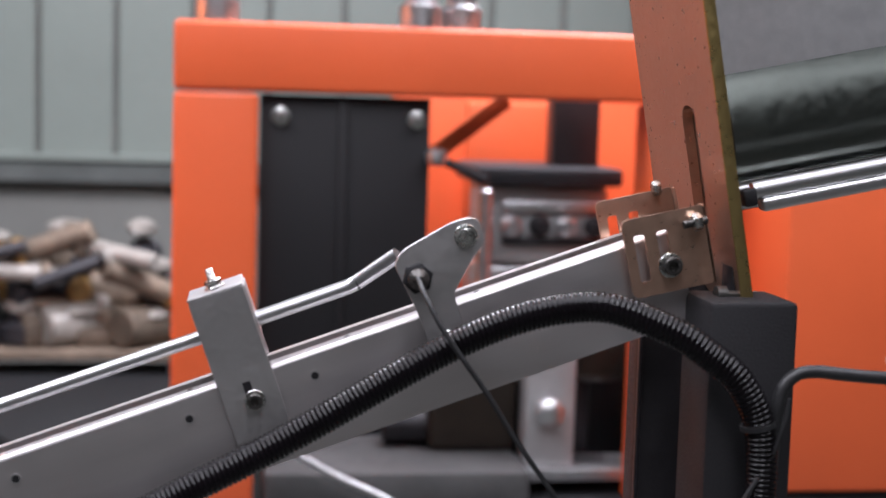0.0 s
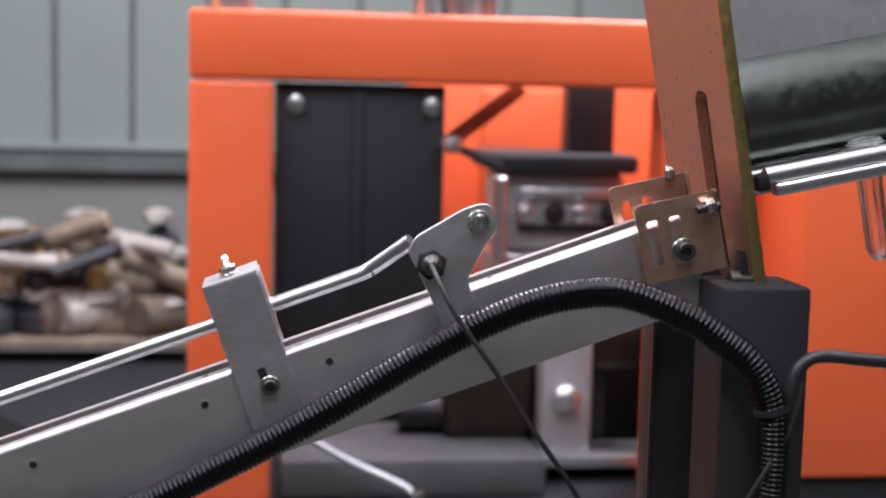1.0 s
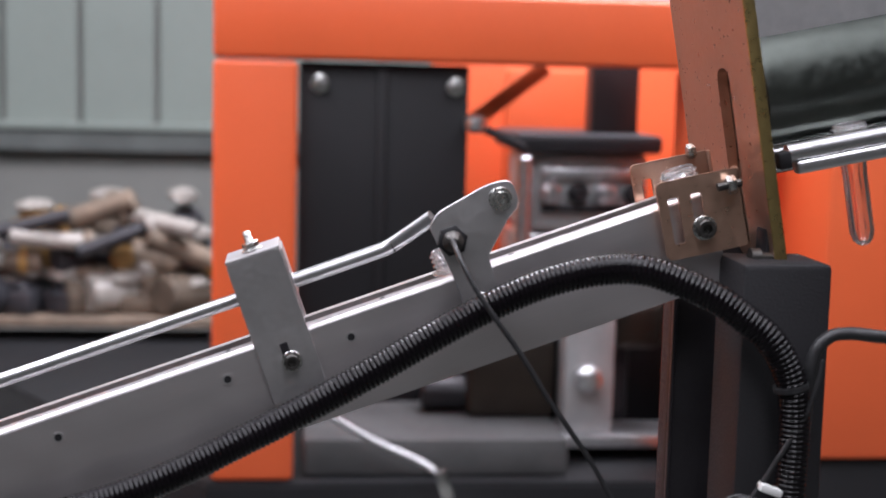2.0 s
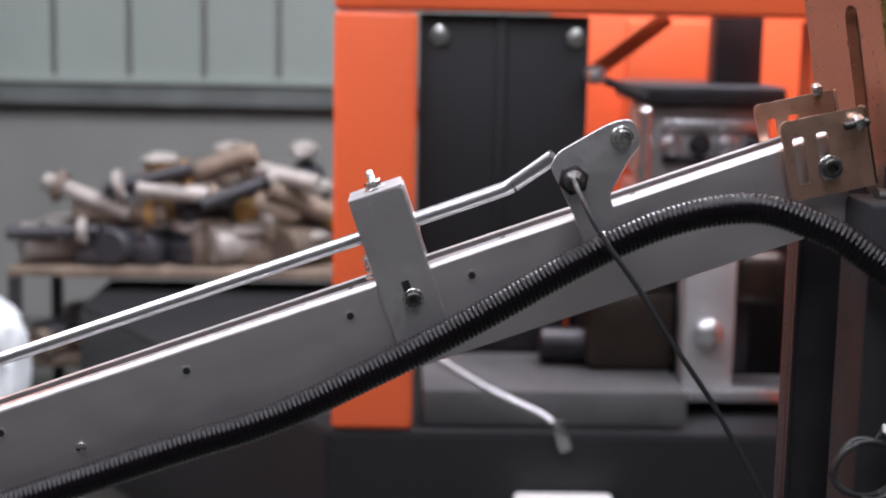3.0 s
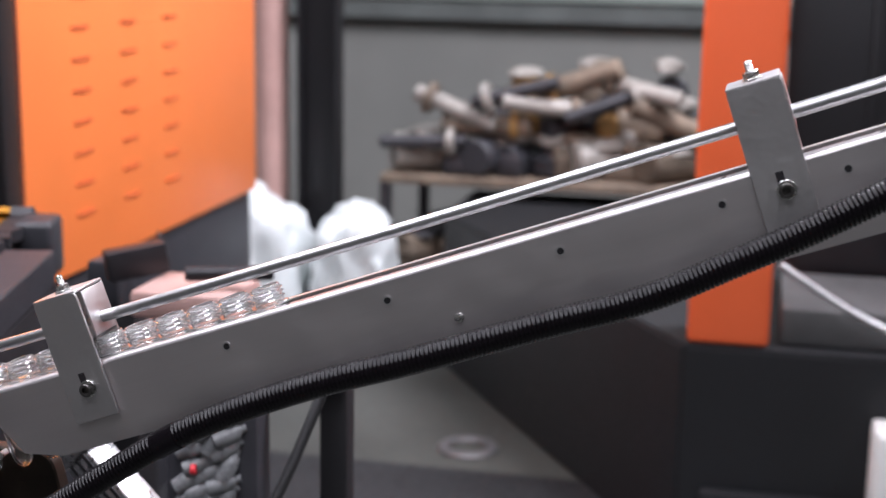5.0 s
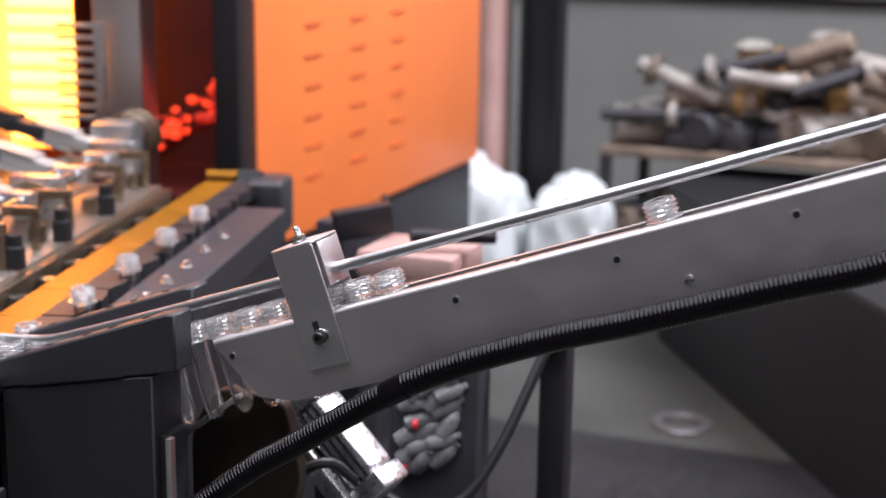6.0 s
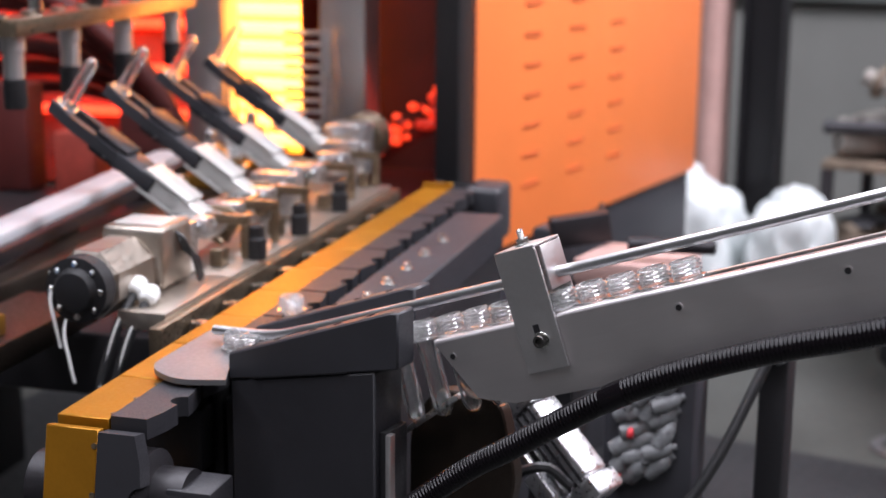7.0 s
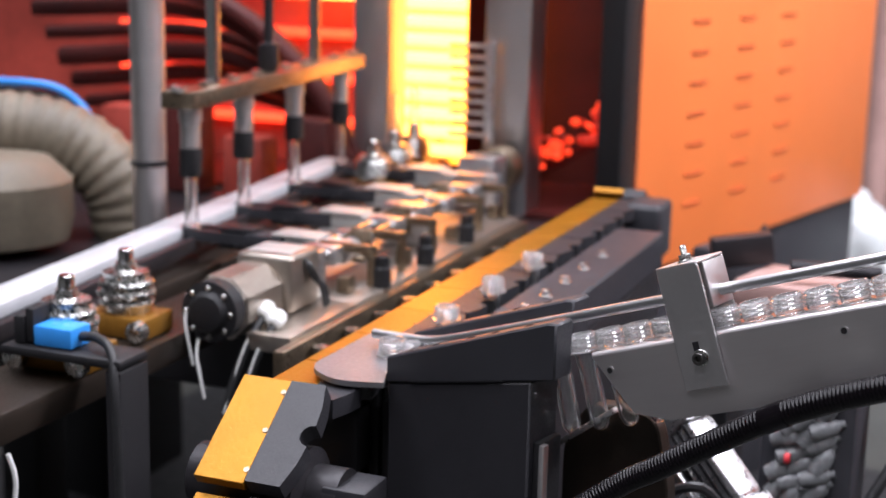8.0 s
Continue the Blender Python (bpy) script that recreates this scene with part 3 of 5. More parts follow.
def rod_bracket(s):
    t = thing("rod_bracket", RAIL @ at(s, 0, 0), "bent stainless bracket that holds the guide rod over the rail", "bracket", "brackets on the feed rail")
    w = 0.0225
    part("front_plate", prism(rounded([(-w, -0.052), (w, -0.052), (w, 0.068), (-w, 0.068)], [0.001, 0.001, 0.004, 0.004], 3), -0.0045, -0.0015, 0.0006), STEEL_DULL, t)
    part("top_plate", box(-w, w, -0.0045, 0.052, 0.0665, 0.0695, 0.0012), STEEL_DULL, t)
    part("rear_plate", box(-w, w, 0.049, 0.052, -0.03, 0.0668, 0.0008), STEEL_DULL, t)
    part("hanger", box(w - 0.002, w + 0.001, 0.006, 0.05, 0.022, 0.066, 0.0008), STEEL_DULL, t)
    part("slot", box(-0.0035, 0.0035, 0.006, 0.03, 0.0693, 0.0698, 0.0), BLACK, t)
    part("washer", cyl(0.0085, 0.0697, 0.0712, 22, 0.0004, None, at(0, 0.018, 0)), BOLT, t)
    part("nut", hexnut(0.0068, 0.0712, 0.0765, None, at(0, 0.018, 0)), BOLT, t)
    part("stud", lathe([(0.0031, 0.035)] + [(0.0034 if k % 2 else 0.0029, 0.0765 + 0.0006 * k) for k in range(14)] + [(0.0022, 0.0855)], 14, None, at(0, 0.018, 0)), BOLT, t)
    cap_screw(0.0062, t, at(0.002, -0.0052, -0.022, pose(0, 0, 0, 90)))
    part("screw_slot", box(-0.0032, 0.0032, -0.0049, -0.0044, -0.02, -0.006, 0.0), BLACK_STEEL, t)
    return t


rod_bracket(0.004)
rod_bracket(-0.652)


def sensor_plate():
    t = thing("sensor_plate", RAIL, "stainless steel holder plate with a cable gland", "bracket")
    o = rounded([(0.143, 0.044), (0.152, 0.053), (0.198, 0.062), (0.218, 0.06), (0.218, 0.038), (0.205, 0.03), (0.181, 0.007), (0.180, -0.036), (0.150, -0.036), (0.149, 0.0)], [0.004, 0.006, 0.008, 0.012, 0.008, 0.004, 0.004, 0.003, 0.003, 0.01], 4)
    part("plate", prism(o, -0.006, -0.003, 0.0005), STEEL_DULL, t)
    part("gland_nut", hexnut(0.0125, 0, 0.006, None, at(0.157, -0.006, 0.0285, pose(0, 0, 0, 90))), BLACK, t, "black hexagonal gland nut")
    part("gland_body", lathe([(0.0085, 0.006), (0.0085, 0.011), (0.006, 0.014), (0.0035, 0.016)], 18, None, at(0.157, -0.006, 0.0285, pose(0, 0, 0, 90))), BOLT_DARK, t)
    part("washer", cyl(0.0095, 0, 0.0015, 24, 0.0004, None, at(0.204, -0.006, 0.0475, pose(0, 0, 0, 90))), BOLT, t)
    part("screw_head", lathe([(0.006, 0.0015), (0.0066, 0.002), (0.0066, 0.0055), (0.0058, 0.006), (0.0032, 0.006), (0.003, 0.003), (0.0004, 0.003)], 18, None, at(0.204, -0.006, 0.0475, pose(0, 0, 0, 90))), BOLT, t)
    cap_screw(0.0052, t, at(0.166, -0.0068, -0.026, pose(0, 0, 0, 90)))
    part("stand_off", cyl(0.005, 0.0, 0.0035, 14, 0, None, at(0.166, -0.003, -0.026, pose(0, 0, 0, -90))), BOLT, t)
    return t


sensor_plate()

hose_path = [(-0.80, 1.06, 0.775), (-0.735, 1.08, 0.85), (-0.667, 1.095, 0.908), (-0.6284, 1.095, 0.934), (-0.569, 1.095, 0.975), (-0.512, 1.095, 1.012), (-0.457, 1.095, 1.0405), (-0.404, 1.095, 1.0632),
             (-0.352, 1.095, 1.0825), (-0.302, 1.095, 1.0985), (-0.253, 1.095, 1.1157), (-0.206, 1.095, 1.1325), (-0.16, 1.095, 1.1485), (-0.115, 1.095, 1.163), (-0.072, 1.095, 1.181), (-0.0294, 1.095, 1.203),
             (0.0, 1.095, 1.218), (0.0342, 1.095, 1.2365), (0.0769, 1.095, 1.261), (0.12, 1.095, 1.287), (0.163, 1.095, 1.311), (0.2069, 1.092, 1.331), (0.248, 1.083, 1.343), (0.285, 1.07, 1.345),
             (0.33, 1.056, 1.329), (0.354, 1.05, 1.314), (0.376, 1.046, 1.296), (0.3925, 1.045, 1.268), (0.398, 1.045, 1.237), (0.398, 1.045, 1.19), (0.394, 1.045, 1.1), (0.38, 1.05, 0.8)]
hose = thing("corrugated_hose", pose(0, 0, 0), "shiny black corrugated cable hose along the rail", "hose")
sleeve = part("hose_sleeve", sweep(hose_path, 0.012, 0.0008, 18, lambda i: (0.0118, 0.0123, 0.0123, 0.0118, 0.0108)[i % 5]), HOSE, hose)
sleeve.data.set_sharp_from_angle(angle=radians(180))
part("cuff", sweep([(-0.524, 1.095, 1.0045), (-0.512, 1.095, 1.012), (-0.5, 1.095, 1.0185)], 0.0128, 0.004, 20), HOSE, hose, "smooth black joining cuff")
part("tie", sweep([(0.3935, 1.045, 1.262), (0.3945, 1.045, 1.2575)], 0.0136, 0.002, 20), CABLE, hose, "black cable tie")

cable = thing("sensor_cable", pose(0, 0, 0), "thin black cable hanging from the gland", "cable")
part("sheath", sweep([(0.137, 1.108, 1.362), (0.14, 1.085, 1.352), (0.155, 1.072, 1.324), (0.187, 1.066, 1.28), (0.209, 1.064, 1.246), (0.255, 1.064, 1.178), (0.3, 1.06, 1.08), (0.31, 1.06, 0.9)], 0.0022, 0.006, 10), CABLE, cable)


# ---- chute, roller and support at the upper end ----
def end_plate():
    t = thing("end_plate", pose(0.398, 1.1, 1.335, 0, -10.5, 0), "leaning plate of yellow passivated steel with a long slot", "mounting plate")
    # the sheet stands across the rail; its slot is open right through
    own = bmesh.new()
    outer = rounded([(0.0, -0.02), (0.21, 0.06), (0.21, 0.5), (0.0, 0.5)], 0.004, 2)
    a = [own.verts.new((0, y, z)) for y, z in outer]
    hole = rounded([(0.058, 0.065), (0.093, 0.065), (0.093, 0.17), (0.058, 0.17)], 0.0174, 6)
    b = [own.verts.new((0, y, z)) for y, z in hole]
    es = [own.edges.new((a[i], a[(i + 1) % len(a)])) for i in range(len(a))] + [own.edges.new((b[i], b[(i + 1) % len(b)])) for i in range(len(b))]
    bmesh.ops.triangle_fill(own, use_beauty=True, use_dissolve=False, edges=es)
    ext = bmesh.ops.extrude_face_region(own, geom=own.faces[:])
    bmesh.ops.translate(own, verts=[v for v in ext["geom"] if isinstance(v, bmesh.types.BMVert)], vec=(0.009, 0, 0))
    part("plate", own, ZINC, t, "", None, False)
    part("rear_leaf", box(0.0095, 0.012, 0.035, 0.12, 0.04, 0.19, 0.001), ZINC, t)
    part("edge_strip", box(-0.0004, 0.0094, -0.003, 0.0, -0.02, 0.5, 0.0006), ZINC_EDGE, t, "greenish gold cut edge")
    return t


end_plate()


def slotted_clip(y, s, n, dy):
    t = thing("slotted_clip", RAIL @ at(s, y, n, pose(0, 0, 0, 0, 7, 0)), "yellow passivated clip with two slots, bolted to the rail", "clip", "clips at the rail end")
    own = bmesh.new()
    outer = rounded([(0, 0), (0.07, 0), (0.07, 0.064), (0.0, 0.064)], 0.006, 4)
    loops = [outer] + [rounded([(x, 0.012), (x + 0.009, 0.012), (x + 0.009, 0.05), (x, 0.05)], 0.002, 3) for x in (0.008, 0.027)]
    es = []
    for lp in loops:
        v = [own.verts.new((p[0], 0, p[1])) for p in lp]
        es += [own.edges.new((v[i], v[(i + 1) % len(v)])) for i in range(len(v))]
    bmesh.ops.triangle_fill(own, use_beauty=True, use_dissolve=False, edges=es)
    ext = bmesh.ops.extrude_face_region(own, geom=own.faces[:])
    bmesh.ops.translate(own, verts=[v for v in ext["geom"] if isinstance(v, bmesh.types.BMVert)], vec=(0, 0.003, 0))
    part("clip_plate", own, ZINC, t, "", None, False)
    part("clip_flange", box(0.067, 0.07, 0.0, dy, 0.0, 0.064, 0.0008), ZINC, t)
    if y < 0:
        cap_screw(0.0075, t, at(0.034, -0.001, 0.021, pose(0, 0, 0, 90)))
        part("nut", hexnut(0.0075, 0, 0.007, None, at(0.056, -0.007, 0.052, ALONG_X)), BOLT, t, "bright hexagon nut")
        part("stud", cyl(0.0035, -0.008, 0.012, 12, 0.0005, None, at(0.056, -0.007, 0.052, ALONG_X)), BOLT_DARK, t)
    else:
        part("nut", hexnut(0.0065, 0, 0.007, None, at(0.05, -0.004, 0.066, ALONG_X)), BOLT, t)
    return t


slotted_clip(-0.012, 0.317, -0.044, 0.012)
slotted_clip(0.062, 0.317, -0.034, -0.004)


def support_post():
    t = thing("support_post", pose(0, 0, 0), "black painted square steel post under the rail end", "post")
    part("tube", box(0.36, 0.432, 1.068, 1.14, 0.012, 1.352, 0.005, 2), BLACK, t)
    part("foot", box(0.32, 0.48, 1.02, 1.145, 0.0, 0.012, 0.002), BLACK, t)
    part("lug", box(0.39, 0.405, 1.11, 1.135, 1.32, 1.375, 0.002), BLACK_STEEL, t)
    part("bolt", lathe([(0.008, 0), (0.008, 0.008), (0.0045, 0.009), (0.0045, 0.026)], 16, None, at(0.376, 1.105, 1.352, ALONG_X)), BOLT_DARK, t)
    t2 = thing("support_post", pose(0, 0, 0), "dark maroon-black steel upright behind the post", "post")
    part("channel", box(0.338, 0.415, 1.19, 1.22, 0.012, 1.36, 0.003), BLACK_STEEL, t2)
    part("foot", box(0.3, 0.43, 1.16, 1.25, 0.0, 0.0118, 0.002), BLACK, t2)
    part("lip", box(0.338, 0.342, 1.184, 1.19, 0.012, 1.33, 0.001), BLACK_STEEL, t2)


support_post()


def upper_chute():
    slope = pose(0.405, 1.12, 1.4165, 0, -11.8, 0)
    t = thing("upper_rail", slope, "polished steel guide rails of the preform sorter", "guide rail")
    part("front_bar", sweep([(0.008, 0.006, 0.0165), (0.3, 0.006, 0.0165), (0.75, 0.006, 0.0165)], 0.0078, 0.03, 20), ROD, t, "polished round bar")
    part("front_lip", box(0.012, 0.75, -0.002, 0.012, -0.001, 0.0105, 0.004, 3), ROD, t)
    part("rear_bar", box(0.0, 0.75, 0.05, 0.066, -0.004, 0.022, 0.004), CHROME, t)
    part("stop", box(-0.003, 0.008, -0.006, 0.006, 0.006, 0.02, 0.002), BLACK, t, "black plastic end stop")
    r = thing("sorting_roller", slope, "dark polished steel sorting roller", "roller")
    part("roller", cyl(0.056, 0.01, 0.75, 48, 0.003, None, at(0, 0.1, 0.063, ALONG_X)), ROLLER, r)
    part("journal", cyl(0.015, -0.02, 0.01, 20, 0.002, None, at(0, 0.1, 0.065, ALONG_X)), CHROME, r)
    h = thing("hopper_sheet", slope, "grey galvanised hopper side sheet above the roller", "hopper")
    part("side", prism([(0.0, 0.098), (0.75, 0.088), (0.75, 0.5), (0.0, 0.5)], 0.07, 0.073), HOPPER, h)
    part("skirt", prism([(0.0, 0.03), (0.75, 0.03), (0.75, 0.094), (0.0, 0.1)], 0.075, 0.078), SKIRT, h, "dark green-grey skirt sheet")
    part("end", box(0.009, 0.012, 0.058, 0.2, 0.1, 0.5, 0.0), HOPPER, h)


upper_chute()

side_cable = thing("mains_cable", pose(0, 0, 0), "black cable bending round the post", "cable")
part("sheath", sweep([(0.4, 1.045, 1.1), (0.408, 1.05, 1.22), (0.411, 1.05, 1.275), (0.42, 1.05, 1.295), (0.44, 1.05, 1.301), (0.5, 1.05, 1.296), (0.8, 1.1, 1.27)], 0.0052, 0.005, 12), CABLE, side_cable)
thin = thing("thin_cable", pose(0, 0, 0), "thin black lead with a tied coil of spare length", "cable")
part("lead", sweep([(0.415, 1.036, 1.283), (0.412, 1.036, 1.266), (0.402, 1.036, 1.237), (0.384, 1.036, 1.207), (0.374, 1.036, 1.19), (0.361, 1.036, 1.17)], 0.0019, 0.005, 8), CABLE, thin)
coil = [(0.36 + 0.026 * math.cos(a) + 0.002 * math.sin(3 * a), 1.038 + 0.004 * math.sin(1.7 * a), 1.152 + 0.022 * math.sin(a) + 0.0015 * math.cos(2.3 * a)) for a in [0.5 * k for k in range(58)]]
part("coil", sweep(coil, 0.0019, 0.004, 8), CABLE, thin)
part("tie", box(-0.004, 0.014, -0.005, 0.005, -0.003, 0.003, 0.001, 2, None, at(0.373, 1.034, 1.184, pose(0, 0, 0, 0, 20, 0))), WHITE, thin, "pale plastic tie")


# ---- the blow moulding machine ----
def m_thing(name, label, category, group="", x=0.0, y=0.0, z=0.0):
    return thing(name, MACH @ at(x, y, z), label, category, group)


def machine_table():
    t = m_thing("machine_table", "dark steel machine table under the transfer carriage", "machine table")
    part("bed", box(-1.5, -0.1, 0.55, 1.6, 0.74, 0.84, 0.01), BLACK_STEEL, t)
    part("beam", box(-0.46, -0.34, -0.5, 0.54, 0.86, 0.8995, 0.006), DARK_BROWN, t, "brown steel side beam")
    part("beam", box(-0.6, -0.51, 0.5, 1.6, 0.86, 0.8995, 0.006), DARK_BROWN, t, "brown steel side beam")
    part("leg", box(-0.36, -0.26, 0.62, 0.74, 0, 0.739, 0.006), BLACK, t)
    part("leg", box(-0.36, -0.26, 1.3, 1.42, 0, 0.739, 0.006), BLACK, t)
    part("leg", box(-1.45, -1.35, 1.3, 1.42, 0, 0.739, 0.006), BLACK, t)
    part("leg", box(-0.5, -0.42, -0.26, -0.16, 0, 0.859, 0.006), BLACK, t)
    part("apron", box(-0.1, -0.085, 0.3, 1.5, 0.3, 0.92, 0.004), BLACK, t)
    return t


machine_table()


def chain_bed():
    t = m_thing("chain_bed", "dark steel bed that carries the preform chain", "conveyor bed")
    part("rail", box(-0.055, 0.03, 0.08, 1.22, 0.84, 0.915, 0.006), BLACK_STEEL, t)
    part("side", box(0.05, 0.066, 0.1, 1.15, 0.72, 0.925, 0.004), BLACK, t)
    part("drum", lathe([(0.02, -0.07), (0.034, -0.066), (0.036, 0.03), (0.046, 0.034), (0.046, 0.06), (0.03, 0.066), (0.03, 0.1)], 28, None, at(-0.012, -0.068, 0.878, ALONG_X)), BLACK_STEEL, t, "black end drum")
    for x, r in ((0.022, 0.0365), (0.05, 0.0465)):
        part("rim", lathe([(r - 0.002, x - 0.0015), (r, x), (r - 0.002, x + 0.0015)], 28, None, at(-0.012, -0.068, 0.878, ALONG_X)), CHROME, t, "bright drum rim")
    part("bearing_block", box(0.072, 0.12, -0.095, -0.04, 0.845, 0.897, 0.003), CRADLE, t)
    part("leg", box(-0.04, 0.04, 0.25, 0.33, 0.0, 0.839, 0.006), BLACK, t)
    part("leg", box(-0.04, 0.04, 1.0, 1.08, 0.0, 0.839, 0.006), BLACK, t)
    part("tension_block", box(0.03, 0.1, 1.2, 1.3, 0.86, 0.965, 0.012, 3), GREY_PLASTIC, t)
    return t


chain_bed()


def guide_bar():
    t = m_thing("chain_guide", "dark grey guide bar with bright screws beside the chain", "guide bar")
    part("bar", prism([(0.069, 0.9), (0.149, 0.9), (0.149, 0.957), (0.069, 0.957)], 0.3, 1.018, 0.003), GREY_PLASTIC, t)
    part("web", box(0.12, 0.15, 0.32, 1.0, 0.55, 0.899, 0.004), BLACK_STEEL, t)
    for y in (0.425, 0.511, 0.6, 0.692, 0.791):
        part("screw", lathe([(0.009, 0), (0.009, 0.002), (0.006, 0.003), (0.0058, 0.009), (0.003, 0.01)], 14, None, at(0.107, y, 0.957)), BOLT, t, "bright hexagon screw")
    return t


guide_bar()

TONGUE_EDGE = [(-0.016, 0.052), (0.03, 0.017), (0.082, 0.032), (0.07, 0.066), (0.07, 0.215), (-0.01, 0.215)]
TONGUE = m_thing("transfer_tongue", "dull steel rounded plate that hands preforms to the chain", "guide plate")
tong = bmesh.new()
tf = tong.faces.new([tong.verts.new((x, y, 0.963)) for x, y in rounded(TONGUE_EDGE, [0.03, 0.03, 0.002, 0.002, 0.002, 0.02], 7)])
te = bmesh.ops.extrude_face_region(tong, geom=[tf])
bmesh.ops.translate(tong, verts=[v for v in te["geom"] if isinstance(v, bmesh.types.BMVert)], vec=(0, 0, 0.006))
part("plate", tong, TONGUE_STEEL, TONGUE)
part("stem", box(0.03, 0.042, 0.11, 0.2, 0.6, 0.9625, 0.004), BLACK, TONGUE)


def infeed_block():
    t = thing("infeed_block", pose(0, 0, 0), "dark plastic infeed block with jaws on both sides of the preforms", "guide block")
    # both jaws follow the fall of the preforms; the front one is flush with its pillar
    jaw = [(-0.948, 0.958), (-0.738, 1.002), (-0.738, 1.06), (-0.748, 1.0595), (-0.948, 0.987)]
    part("front_jaw", prism(jaw, 1.08, 1.112, 0.002), GREY_PLASTIC, t)
    part("rear_jaw", prism([(x - 0.04, z - 0.002) for x, z in jaw], 1.18, 1.214, 0.002), GREY_PLASTIC, t)
    for x in (-0.925, -0.895, -0.85, -0.82, -0.78):
        part("screw_hole", cyl(0.0042, 0, 0.0008, 12, 0, None, at(x, 1.097, 0.987 + (x + 0.948) * 0.3625 + 0.0004, pose(0, 0, 0, 0, -19.9, 0))), BLACK, t)
        part("screw_hole", cyl(0.0042, 0, 0.0008, 12, 0, None, at(x - 0.04, 1.197, 0.985 + (x + 0.948) * 0.3625 + 0.0004, pose(0, 0, 0, 0, -19.9, 0))), BLACK, t)
    part("pillar", prism([(-0.946, 0.3), (-0.766, 0.3), (-0.766, 0.995), (-0.946, 0.9575)], 1.0815, 1.135, 0.002), CRADLE, t)
    part("seam", box(-0.06, 0.06, -0.0006, 0.0006, -0.0008, 0.0008, 0, 2, None, at(-0.857, 1.0798, 0.978, pose(0, 0, 0, 0, -11.9, 0))), BLACK, t)
    part("side_rib", box(-0.756, -0.75, 1.085, 1.095, 0.3, 0.93, 0.001), STEEL_DULL, t, "thin bright edge rib")
    part("slot_side", box(-0.7655, -0.757, 1.09, 1.13, 0.3, 0.93, 0.001), BLACK, t)
    part("rest_bar", box(-0.045, 0.045, -0.006, 0.006, -0.003, 0.003, 0.001, 2, None, at(-0.748, 1.16, 0.93, pose(0, 0, 0, 0, -38, 0))), ALU, t, "bright slanting bar")
    part("cheek", prism(rounded([(-0.79, 0.8), (-0.68, 0.8), (-0.66, 0.86), (-0.68, 0.95), (-0.76, 0.95), (-0.79, 0.9)], 0.02, 4), 1.19, 1.21, 0.002), DARK_BROWN, t, "brownish steel cheek plate")
    return t


infeed_block()


